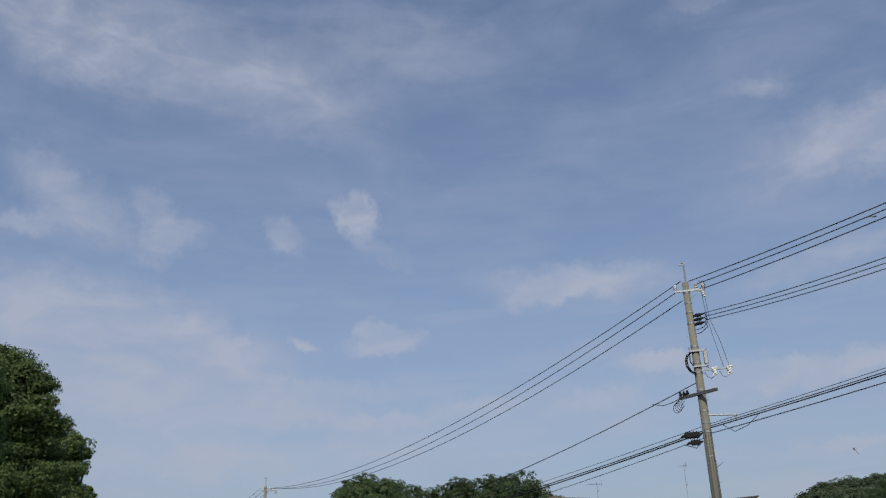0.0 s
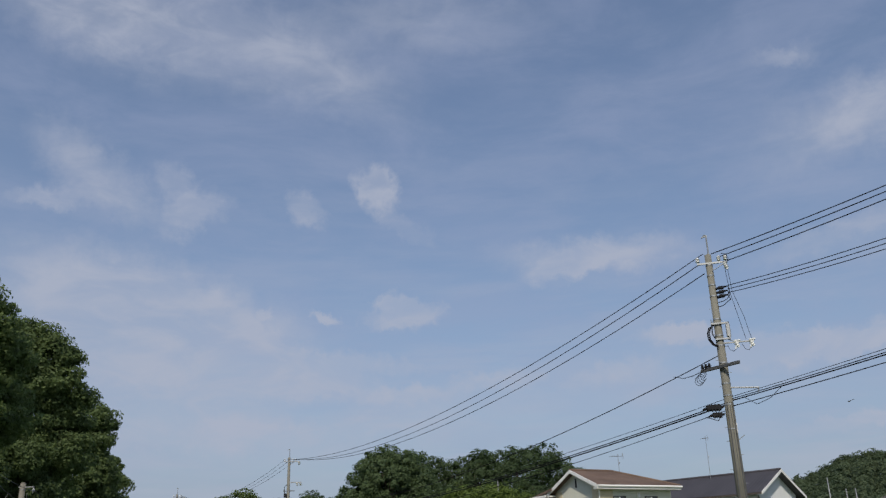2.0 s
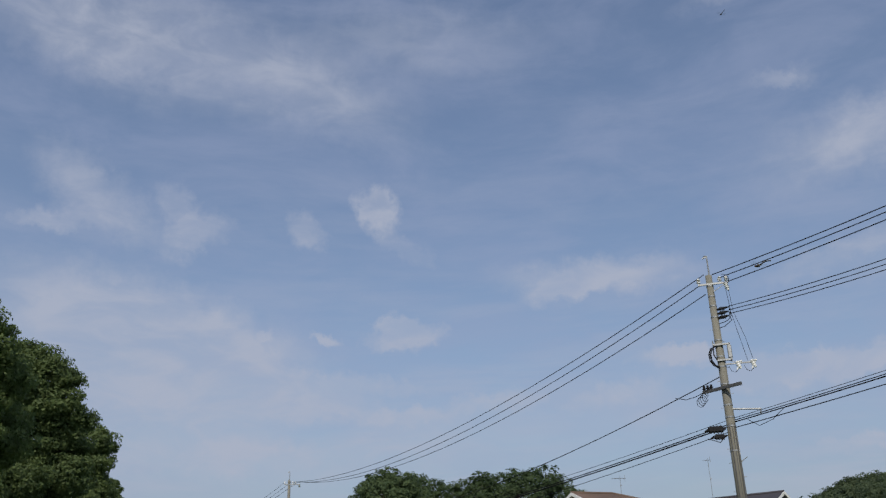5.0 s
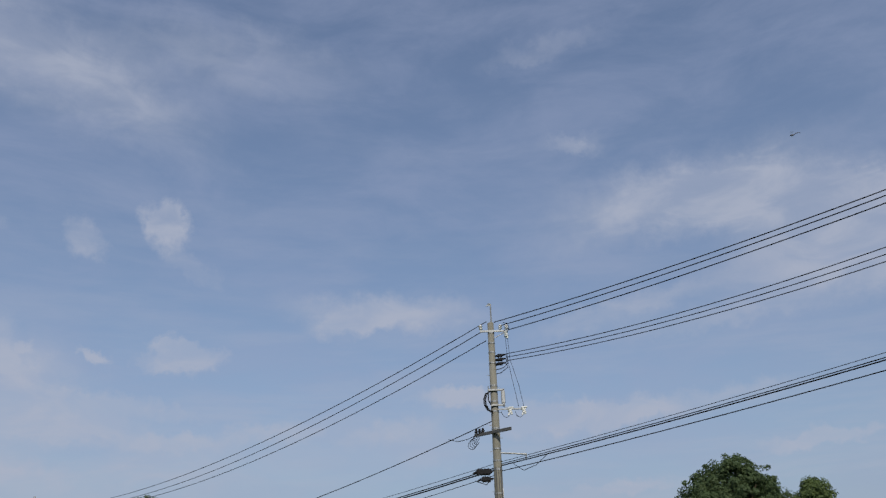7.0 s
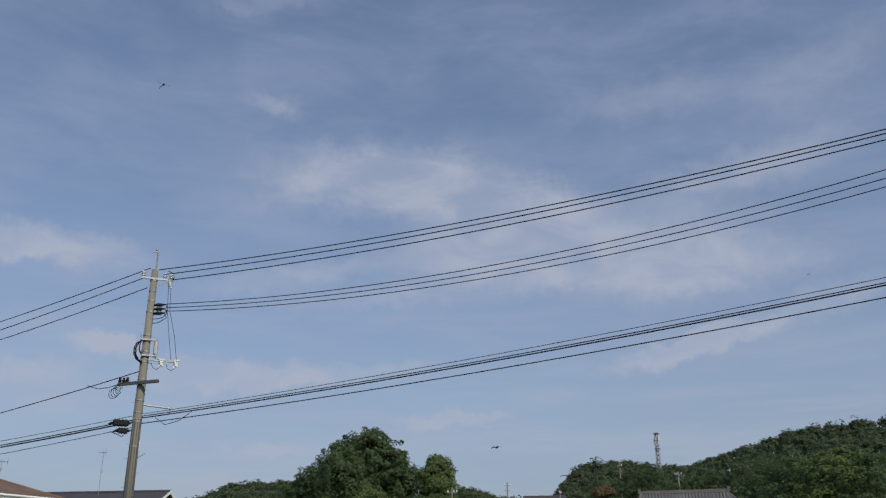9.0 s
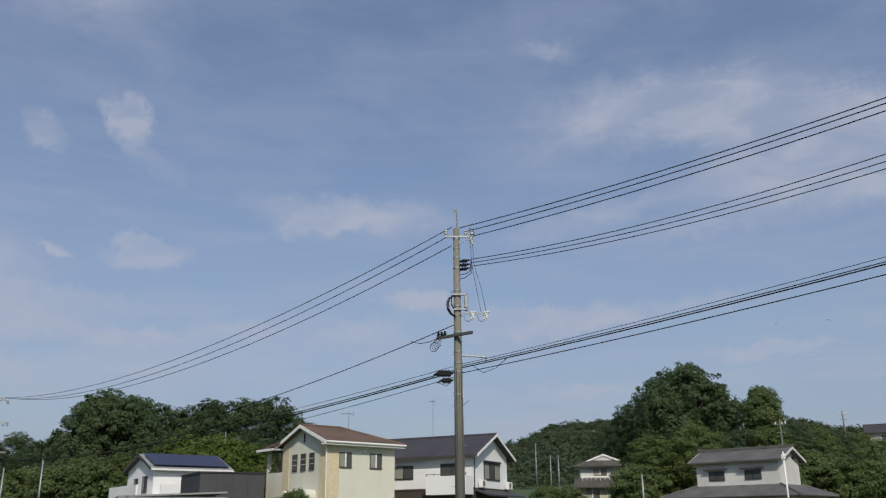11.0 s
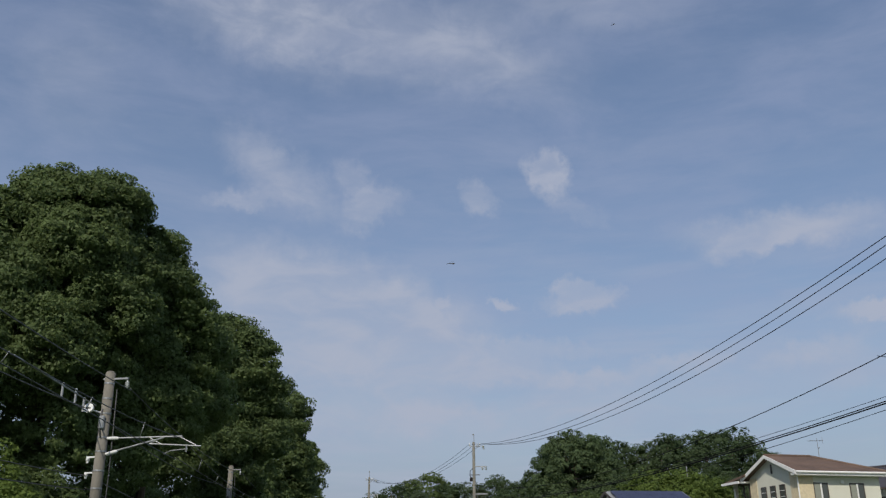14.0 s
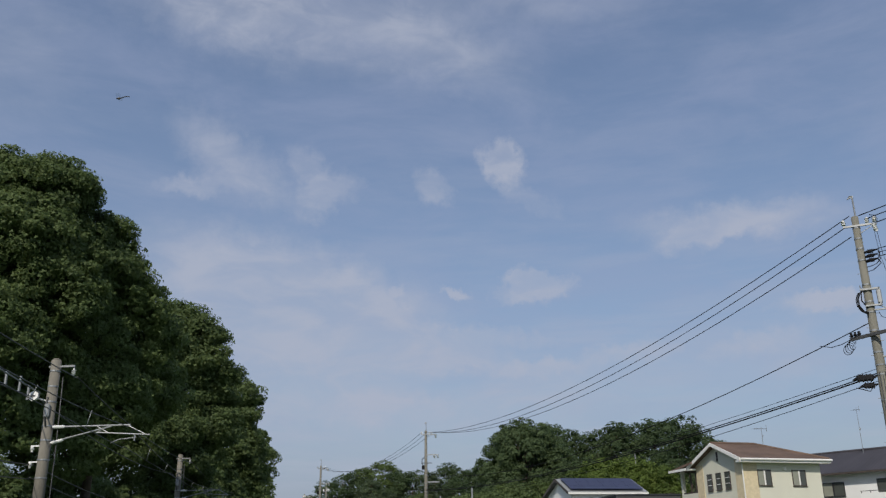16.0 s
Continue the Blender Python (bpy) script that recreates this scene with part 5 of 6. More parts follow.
def white_house():
    x, y, _ = polar(18.24, 65.5)
    ob = thing("white_house", pose(x, y, 0.7, 0, 0, 47), "two-storey white house with a dark gabled roof and a balcony", "house", "houses beyond the field")
    WALL_OF[ob.name] = WHITE_WALL
    W, D, E = 6.2, 10.5, 5.92
    part("foundation", box(B(), 0.03, W - 0.03, 0.03, D - 0.03, -1.2, 0.4), STONE, ob)
    part("wall", box(B(), 0, W, 0, D, 0.4, 3.45), BROWN_TRIM, ob, "dark brown lower wall")
    part("wall", box(B(), 0, W, 0, D, 3.45, E), WHITE_WALL, ob)
    gable_roof(ob, 0, W, 0, D, E, 1.45, "y", ROOF_DARK, 0.55, 0.14, WHITE_TRIM, BROWN_TRIM)
    part("storey_band", box(B(), -0.05, W + 0.05, -0.05, -0.005, 3.38, 3.5), BROWN_TRIM, ob)
    part("storey_band", box(B(), -0.05, -0.005, -0.05, D, 3.38, 3.5), BROWN_TRIM, ob)
    # balcony on the front
    part("balcony_parapet", box(B(), -1.25, -1.1, 0.05, 3.3, 3.0, 4.3), WHITE_WALL, ob, "white balcony parapet")
    part("balcony_parapet", box(B(), -1.1, -0.005, 0.05, 0.2, 3.0, 4.3), WHITE_WALL, ob, "white balcony parapet")
    part("balcony_parapet", box(B(), -1.1, -0.005, 3.15, 3.3, 3.0, 4.3), WHITE_WALL, ob, "white balcony parapet")
    part("balcony_floor", box(B(), -1.1, -0.005, 0.2, 3.15, 3.0, 3.12), WHITE_WALL, ob)
    part("balcony_rail", box(B(), -1.21, -1.15, 0.05, 3.32, 4.42, 4.46), DARK_STEEL, ob)
    for k in range(6):
        part("rail_post", box(B(), -1.2, -1.16, 0.1 + k * 0.63, 0.14 + k * 0.63, 4.3, 4.42), DARK_STEEL, ob)
    window(ob, (-0.01, 2.7, 3.5), 1.9, 1.75, "x", BLACK_FRAME, 2, False)
    window(ob, (-0.01, 6.6, 4.25), 1.6, 0.95, "x", BLACK_FRAME, 2)
    window(ob, (1.75, -0.01, 4.15), 2.9, 1.2, "y", BLACK_FRAME, 3)
    part("shutter_box", box(B(), 1.65, 4.75, -0.16, -0.05, 5.35, 5.5), BLACK_FRAME, ob)
    part("lean_to_roof", slab(B(), [(0.0, -1.3, 2.98), (W + 0.6, -1.3, 2.98), (W + 0.6, -0.05, 3.38), (0.0, -0.05, 3.38)], 0.1), ROOF_DARK, ob)
    downpipe(ob, -0.09, -0.09, 0.2, E - 0.3, BLACK_FRAME)
    for ax in (0.55, 5.5):
        ac = new("air_conditioner")
        ac.parent = ob
        ac.matrix_basis = pose(ax, -0.42, 3.50)
        part("casing", box(B(), 0, 0.78, 0, 0.3, 0, 0.56, 0.02), WHITE_TRIM, ac, "white outdoor unit casing")
        part("fan_grille", rod(B(), (0.28, -0.012, 0.28), (0.28, -0.003, 0.28), 0.22, 0.22, 16), STEEL, ac)
    m = ob.matrix_basis
    antenna(*(m @ Vector((W / 2 - 0.6, 4.6, E + 1.6)))[:], 2.9, "tall thin antenna pole on the dark roof", 0.4)


white_house()


def solar_house():
    x, y, _ = polar(-1.48, 76.0)
    ob = thing("solar_house", pose(x, y, 1.28, 0, 0, 20), "white two-storey house with dark blue solar panels on its roof", "house", "houses beyond the field")
    W, D, E = 6.2, 6.6, 4.95
    part("foundation", box(B(), 0.03, W - 0.03, 0.03, D - 0.03, -1.2, 0.4), STONE, ob)
    part("wall", box(B(), 0, W, 0, D, 0.4, E), WHITE_WALL, ob)
    yr = 3.1
    part("gable_wall", prism(B(), [(0, 0, E), (0, D, E), (0, yr, E + 1.15)], (0.12, 0, 0)), WHITE_WALL, ob)
    o, t = 0.4, 0.12
    part("roof_slope", slab(B(), [(-o, -o, E - 0.12 + t), (W + o, -o, E - 0.12 + t), (W + o, yr, E + 1.2 + t), (-o, yr, E + 1.2 + t)], t), ROOF_PALE, ob)
    part("roof_slope", slab(B(), [(-o, yr, E + 1.2 + t), (W + o, yr, E + 1.2 + t), (W + o, D + o, E - 0.1 + t), (-o, D + o, E - 0.1 + t)], t), ROOF_DARK, ob)
    sl = 1.32 / (yr + o)
    arr = new("solar_array")
    arr.parent = ob
    arr.matrix_basis = pose(-0.1, -0.2, E + t + 0.03 + 0.02, math.degrees(math.atan(sl)), 0, 0)
    for i in range(6):
        for j in range(3):
            part("solar_panel", box(B(), 0.01 + i * 1.06, 1.06 + i * 1.06, j * 1.02, j * 1.02 + 1.01, 0.06, 0.1), SOLAR, arr)
    for j in (0.2, 1.5, 2.6):
        part("mounting_rail", box(B(), 0, 6.05, j, j + 0.05, 0.0, 0.06), STEEL, arr)
    part("gutter", box(B(), -o, W + o, -o - 0.1, -o, E - 0.18, E - 0.04), WHITE_TRIM, ob)
    for ya in (-o, D + o):
        part("verge_board", prism(B(), [(-o - 0.03, ya, E + 0.02), (-o - 0.03, yr, E + 1.34), (-o - 0.03, yr, E + 1.1), (-o - 0.03, ya, E - 0.2)], (0.04, 0, 0)), BROWN_TRIM, ob)
    window(ob, (-0.01, 4.7, 3.3), 0.95, 1.0, "x", BLACK_FRAME, 2)
    window(ob, (-0.01, 2.6, 3.1), 1.2, 1.3, "x", BLACK_FRAME, 2)
    window(ob, (2.2, -0.01, 3.0), 1.3, 1.2, "y", WHITE_TRIM, 2)
    window(ob, (4.2, -0.01, 3.0), 1.3, 1.2, "y", WHITE_TRIM, 2)
    part("balcony_parapet", box(B(), -1.3, -1.15, 0.1, D + 0.6, 2.6, 3.65), WHITE_WALL, ob, "white balcony parapet")
    part("balcony_parapet", box(B(), 0.2, W - 2.4, -1.3, -1.15, 2.6, 3.65), WHITE_WALL, ob, "white balcony parapet")
    part("balcony_floor", box(B(), -1.15, 0.0, -1.15, D - 0.2, 2.45, 2.6), WHITE_WALL, ob)
    part("balcony_floor", box(B(), 0.0, W - 2.4, -1.15, 0.0, 2.45, 2.6), WHITE_WALL, ob)


solar_house()


def dark_garage():
    x, y, _ = polar(1.25, 63.0)
    ob = thing("flat_roofed_garage", pose(x, y, 0.95, 0, 0, 14), "low charcoal flat-roofed garage between two houses", "garage")
    part("wall", box(B(), 0, 4.5, 0, 5, -1, 4.2), DARK_WALL, ob)
    part("coping", box(B(), -0.06, 4.56, -0.06, 5.06, 4.2, 4.3), BLACK_FRAME, ob)
    for k in range(3):
        part("cladding_joint", box(B(), 1.1 + k * 1.1, 1.12 + k * 1.1, -0.012, -0.003, 0.2, 4.18), BLACK_FRAME, ob)
    x, y, _ = polar(-3.4, 58.0)
    cp = thing("carport", pose(x, y, 0.55, 0, 0, 6), "pale metal carport canopy on white posts", "carport")
    part("canopy", slab(B(), [(0, -0.4, 2.95), (6.4, -0.4, 3.2), (6.4, 4.6, 3.2), (0, 4.6, 2.95)], 0.1), ROOF_PALE, cp)
    part("beam", box(B(), 0, 6.4, -0.42, -0.34, 2.72, 2.86), STEEL, cp)
    for px in (0.15, 2.2, 4.2, 6.1):
        for py in (0.0, 4.2):
            part("post", box(B(), px, px + 0.11, py, py + 0.11, -0.8, 2.9), WHITE_TRIM, cp)
    for k in range(9):
        part("rafter", box(B(), 0.1 + k * 0.75, 0.16 + k * 0.75, -0.35, 4.5, 2.76, 2.85), STEEL, cp)


dark_garage()


def tile_house():
    x, y, _ = polar(36.72, 88.5)
    ob = thing("tiled_house", pose(x, y, 0.9, 0, 0, 32), "two-storey dull white farmhouse with grey tiled roofs", "house", "houses beyond the field")
    WALL_OF[ob.name] = GREY_WALL
    W, D, E = 5.0, 8.15, 6.32
    part("foundation", box(B(), -1.6, W + 1.6, -1.9, D + 2.3, -1.5, 0.4), STONE, ob)
    part("wall", box(B(), -1.5, W + 1.5, -1.8, D + 2.2, 0.4, 3.2), GREY_WALL, ob)
    part("wall", box(B(), 0, W, 0, D, 3.2, E), GREY_WALL, ob)
    gable_roof(ob, 0, W, 0, D, E, 0.98, "y", ROOF_GREY, 0.55, 0.18, GREY_WALL, BROWN_TRIM)
    part("ridge_tiles", box(B(), W / 2 - 0.16, W / 2 + 0.16, -0.6, D + 0.6, E + 1.13, E + 1.36), ROOF_GREY, ob)
    part("ridge_end_tile", box(B(), W / 2 - 0.2, W / 2 + 0.2, D + 0.4, D + 0.8, E + 1.13, E + 1.5), ROOF_GREY, ob)
    lo, hi = 3.0, 4.05
    Q = [(-2.3, -2.6), (W + 2.3, -2.6), (W + 2.3, D + 3.0), (-2.3, D + 3.0)]
    I = [(0.0, 0.0), (W, 0.0), (W, D), (0.0, D)]
    for k in range(4):
        j = (k + 1) % 4
        part("lower_roof", slab(B(), [(*Q[k], lo), (*Q[j], lo), (*I[j], hi), (*I[k], hi)], 0.14), ROOF_GREY if k % 2 else ROOF_GREY_X, ob)
        part("hip_cap", rod(B(), (*Q[k], lo + 0.02), (*I[k], hi + 0.02), 0.11, 0.11, 8), ROOF_GREY, ob)
        part("eave_board", rod(B(), (*Q[k], lo - 0.08), (*Q[j], lo - 0.08), 0.05, 0.05, 6), BROWN_TRIM, ob)
    window(ob, (-0.01, 6.9, 4.55), 1.6, 0.85, "x", BLACK_FRAME, 2, False)
    window(ob, (-0.01, 3.3, 4.55), 1.6, 0.85, "x", BLACK_FRAME, 2, False)
    for yy in (5.0, 1.4):
        part("window_hood", box(B(), -0.4, -0.01, yy, yy + 2.3, 5.5, 5.6), BROWN_TRIM, ob)
    part("wall_vent", box(B(), -0.04, -0.005, 8.3, 8.7, 5.2, 5.6), BROWN_TRIM, ob)
    window(ob, (-1.51, 7.5, 0.7), 3.0, 2.0, "x", BROWN_TRIM, 3, False)
    window(ob, (-1.51, 3.0, 0.7), 3.0, 2.0, "x", BROWN_TRIM, 3, False)
    part("wall_plate", box(B(), W * 0.7, W * 0.78, -0.03, -0.005, E + 0.05, E + 0.3), BROWN_TRIM, ob)


tile_house()


def old_house():
    x, y, _ = polar(24.75, 112.0)
    z = ground_z(x, y)
    ob = thing("old_house", pose(x, y, z, 0, 0, -22), "small old beige house with a hipped gable roof", "house", "houses beyond the field")
    base = 7.6 - z - 0.25
    W, D = 6.6, 6.0
    part("foundation", box(B(), 0.03, W, 0.03, D, -2.0, 0.3), STONE, ob)
    part("wall", box(B(), 0, W, 0, D, 0.3, base - 0.95), OCHRE_WALL, ob)
    part("lower_roof", slab(B(), [(-0.6, -0.9, base - 1.45), (W + 0.6, -0.9, base - 1.45), (W + 0.3, 0.7, base - 0.4), (-0.3, 0.7, base - 0.4)], 0.14), ROOF_OLD, ob)
    part("upper_wall", box(B(), 0.4, W - 0.4, 0.6, D, base - 0.9, base + 1.1), GREY_WALL, ob)
    e = base + 1.05
    part("eave_roof", slab(B(), [(-0.5, -0.2, e), (W + 0.5, -0.2, e), (W - 1.2, 1.0, e + 0.7), (1.2, 1.0, e + 0.7)], 0.12), ROOF_OLD, ob)
    for s in (0, 1):
        a, b = (-0.6, W / 2) if s == 0 else (W / 2, W + 0.6)
        za, zb = (e, e + 1.55) if s == 0 else (e + 1.55, e)
        part("roof_slope", slab(B(), [(a, 0.9, za), (b, 0.9, zb), (b, D + 0.5, zb), (a, D + 0.5, za)], 0.14), ROOF_OLD, ob)
    part("gable_wall", prism(B(), [(1.0, 1.0, e + 0.55), (W - 1.0, 1.0, e + 0.55), (W / 2, 1.0, e + 1.4)], (0, 0.15, 0)), GREY_WALL, ob)
    part("verge_board", prism(B(), [(-0.2, 0.86, e + 0.12), (W / 2, 0.86, e + 1.48), (W / 2, 0.86, e + 1.28), (0.1, 0.86, e + 0.06)], (0, 0.05, 0)), WHITE_TRIM, ob)
    part("verge_board", prism(B(), [(W + 0.2, 0.86, e + 0.12), (W / 2, 0.86, e + 1.48), (W / 2, 0.86, e + 1.28), (W - 0.1, 0.86, e + 0.06)], (0, 0.05, 0)), WHITE_TRIM, ob)
    window(ob, (2.0, 0.59, base - 0.1), 1.6, 0.8, "y", BROWN_TRIM, 2)
    window(ob, (0.8, -0.01, 0.8), 1.8, 1.7, "y", WHITE_TRIM, 2)
    window(ob, (3.4, -0.01, 0.8), 1.4, 1.7, "y", WHITE_TRIM, 2)
    part("balcony_rail", box(B(), 0.5, W - 0.5, 0.3, 0.36, base - 0.25, base - 0.15), WHITE_TRIM, ob)
    for k in range(9):
        part("baluster", box(B(), 0.55 + k * 0.55, 0.6 + k * 0.55, 0.3, 0.36, base - 0.9, base - 0.25), WHITE_TRIM, ob)


old_house()


def tiled_slope(parent, p00, p10, p11, p01, step=0.30):
    """A clay-tiled slope (eave left, eave right, ridge right, ridge left): a base sheet with rolls of tile down it."""
    part("tile_bed", slab(B(), [p00, p10, p11, p01], 0.14), ROOF_GREY_X, parent)
    a, b, c, d = (Vector(p) for p in (p00, p10, p11, p01))
    n = int((b - a).length / step)
    for k in range(n + 1):
        s = a.lerp(b, k / n)
        e = d.lerp(c, min(1, max(0, ((s - a).length - (d - a).dot((b - a).normalized())) / max(0.01, (c - d).length))))
        if (d - a).dot((b - a).normalized()) > 0.05:
            w = (d - a).dot((b - a).normalized())
            if (s - a).length < w:
                e = a.lerp(d, (s - a).length / w)
            elif (b - s).length < w:
                e = b.lerp(c, (b - s).length / w)
        if (e - s).length > 0.2:
            part("tile_roll", rod(B(), s + Vector((0, 0, 0.02)), e + Vector((0, 0, 0.02)), 0.065, 0.065, 6), ROOF_GREY_X, parent)


def manor():
    """The large traditional house at the foot of the hill."""
    d0 = 85.0
    x, y, _ = polar(48.45, d0)
    ob = thing("traditional_house", pose(x, y, 1.6, 0, 0, -51.5), "large traditional house with silver-grey clay tile roofs", "house", "houses beyond the field")
    W, D = 9.75, 7.0
    E, R = 6.45, 8.2
    part("foundation", box(B(), 0.2, W - 0.2, 0.4, D, -2.5, 0.4), STONE, ob)
    part("wall", box(B(), 0.6, W - 0.6, 0.9, D - 0.6, 0.4, E), OCHRE_WALL, ob)
    part("plaster_band", box(B(), 1.6, W - 1.6, 0.84, 0.89, 5.1, 6.0), OCHRE_WALL, ob, "dull beige plaster wall")
    for k in range(5):
        part("wall_post", box(B(), 1.7 + k * 1.4, 1.82 + k * 1.4, 0.8, 0.85, 4.8, 6.2), GREY_WALL, ob)
    part("under_eave", box(B(), 0.4, W - 0.4, 0.5, 0.9, E - 0.25, E - 0.05), TIMBER, ob)
    tiled_slope(ob, (0, 0, E), (W, 0, E), (W - 1.45, D / 2, R), (0.45, D / 2, R))
    part("roof_slope", slab(B(), [(W, 0, E), (W, D, E), (W - 1.45, D / 2, R)], 0.14), ROOF_GREY, ob)
    part("roof_slope", slab(B(), [(0, D, E), (0, 0, E), (0.45, D / 2, R)], 0.14), ROOF_GREY, ob)
    part("roof_slope", slab(B(), [(W, D, E), (0, D, E), (0.45, D / 2, R), (W - 1.45, D / 2, R)], 0.14), ROOF_GREY_X, ob)
    part("ridge_tiles", box(B(), 0.3, W - 1.3, D / 2 - 0.16, D / 2 + 0.16, R - 0.02, R + 0.28), ROOF_GREY, ob)
    for xx in (0.2, W - 1.4):
        part("ridge_end_tile", box(B(), xx, xx + 0.25, D / 2 - 0.22, D / 2 + 0.22, R + 0.0, R + 0.5), ROOF_GREY, ob)
    for a, b in (((0, 0, E), (0.45, D / 2, R)), ((W, 0, E), (W - 1.45, D / 2, R))):
        part("hip_cap", rod(B(), a, b, 0.13, 0.13, 8), ROOF_GREY, ob)
    tiled_slope(ob, (-0.7, -2.0, 3.65), (W - 0.6, -2.0, 3.65), (W - 1.0, 0.9, 4.75), (-0.3, 0.9, 4.75))
    part("lower_eave", box(B(), -0.7, W - 0.6, -1.95, -1.85, 3.35, 3.5), TIMBER, ob)
    part("lower_wall", box(B(), 0.9, W - 0.2, -0.9, 0.88, 0.4, 3.7), TIMBER, ob)
    part("balcony_rail", box(B(), 0.5, W - 1.6, 0.62, 0.68, 5.02, 5.06), GREY_WALL, ob)
    for k in range(26):
        part("baluster", box(B(), 0.6 + k * 0.29, 0.7 + k * 0.29, 0.63, 0.67, 4.72, 5.02), GREY_WALL, ob)
    for k in range(3):
        part("shutter", box(B(), 1.3 + k * 2.0, 2.9 + k * 2.0, 0.78, 0.83, 5.1, 6.05), CURTAIN, ob, "pale grey-green sliding shutter")
    # annex
    an = thing("annex", pose(*polar(46.3, 86.0)[:2], 2.35, 0, 0, -51.5), "low annex with a dark tiled roof beside the large house", "outbuilding")
    part("wall", box(B(), 0.3, 2.9, 0.5, 4.5, -2.5, 5.0), TIMBER, an)
    tiled_slope(an, (0, 0, 5.0), (3.4, 0, 5.0), (3.1, 2.5, 6.1), (0.3, 2.5, 6.1))
    part("roof_slope", slab(B(), [(3.4, 5, 5.0), (0, 5, 5.0), (0.3, 2.5, 6.1), (3.1, 2.5, 6.1)], 0.14), ROOF_GREY_X, an)
    part("ridge_tiles", box(B(), 0.2, 3.2, 2.36, 2.64, 6.08, 6.3), ROOF_GREY, an)
    part("eave_roof", slab(B(), [(-0.2, -1.9, 3.5), (3.3, -1.9, 3.5), (3.3, 0.5, 4.4), (-0.2, 0.5, 4.4)], 0.12), ROOF_GREY_X, an)
    window(an, (0.9, 0.49, 3.0), 1.1, 0.9, "y", BROWN_TRIM, 2)


manor()


def retaining_wall():
    """A low stained concrete wall at the foot of the grass bank."""
    p, q = Vector(polar(42.8, 122)), Vector(polar(46.3, 122))
    ob = thing("retaining_wall", pose(p.x, p.y, 0, 0, 0, math.degrees(math.atan2(q.y - p.y, q.x - p.x))), "low stained concrete retaining wall below the grass bank", "wall")
    ln = (q - p).length
    n = 5
    for k in range(n):
        part("wall_panel", box(B(), k * ln / n + 0.015, (k + 1) * ln / n - 0.015, 0, 0.3, 3.0, 7.25), OLD_CONCRETE, ob)
    part("coping", box(B(), 0, ln, -0.05, 0.35, 7.25, 7.4), OLD_CONCRETE, ob)


retaining_wall()
for az, el in ((43.0, 3.5), (43.6, 3.0), (44.5, 2.6), (45.3, 2.55), (45.9, 2.7)):
    plant(5, az, 112, 1.6 + 112 * math.tan(radians(el)), az * 61, "shrubs below the retaining wall")


def far_house(az, d, zr, w, turn, wall, roof, label):
    x, y, _ = polar(az, d)
    g = ground_z(x, y)
    ob = thing("far_house", pose(x, y, g, 0, 0, turn), label, "house", "houses on the hill")
    WALL_OF[ob.name] = wall
    h = zr - g - 1.1
    part("wall", box(B(), 0, 4.5, 0, w, -3, h), wall, ob)
    gable_roof(ob, 0, 4.5, 0, w, h, 1.1, "y", roof, 0.5, 0.14, BROWN_TRIM)
    window(ob, (-0.01, w * 0.7, h - 1.8), 1.6, 1.2, "x", BROWN_TRIM, 2, False)
    window(ob, (-0.01, w * 0.35, h - 1.8), 1.6, 1.2, "x", BROWN_TRIM, 2, False)


far_house(44.1, 150, 15.6, 6.0, 50, GREY_WALL, ROOF_DARK, "distant house with a dark roof on the slope")
far_house(46.4, 140, 14.0, 3.2, 30, GREY_WALL, ROOF_GREY, "small distant house half hidden in bushes")
far_house(57.2, 112, 11.0, 5.0, 20, GREY_WALL, ROOF_GREY, "distant grey-roofed house among trees")


def field_shed():
    """A small yellow-green house with a grey roof beside the far poles."""
    x, y, _ = polar(-15.3, 92)
    g = ground_z(x, y)
    ob = thing("small_house", pose(x, y, g, 0, 0, 10), "small pale yellow-green house with a grey roof", "house", "houses beyond the field")
    WALL_OF[ob.name] = OCHRE_WALL
    e = 5.0 - g
    part("wall", box(B(), 0, 3.0, 0, 4.0, -1, e), OCHRE_WALL, ob)
    part("roof_slope", slab(B(), [(-0.4, -0.4, e), (3.4, -0.4, e), (3.4, 2.0, e + 0.85), (-0.4, 2.0, e + 0.85)], 0.12), ROOF_GREY, ob)
    part("roof_slope", slab(B(), [(-0.4, 2.0, e + 0.85), (3.4, 2.0, e + 0.85), (3.4, 4.4, e), (-0.4, 4.4, e)], 0.12), ROOF_GREY, ob)
    part("porch_wall", prism(B(), [(0.8, -1.2, -1), (3.0, -1.2, -1), (3.0, -1.2, e - 0.45), (1.9, -1.2, e + 0.05), (0.8, -1.2, e - 0.45)], (0, 1.2, 0)), CREAM, ob)
    part("porch_roof", slab(B(), [(0.5, -1.5, e - 0.5), (1.9, -1.5, e + 0.15), (1.9, 0.5, e + 0.15), (0.5, 0.5, e - 0.5)], 0.1), ROOF_DARK, ob)
    part("porch_roof", slab(B(), [(1.9, -1.5, e + 0.15), (3.3, -1.5, e - 0.5), (3.3, 0.5, e - 0.5), (1.9, 0.5, e + 0.15)], 0.1), ROOF_DARK, ob)


field_shed()


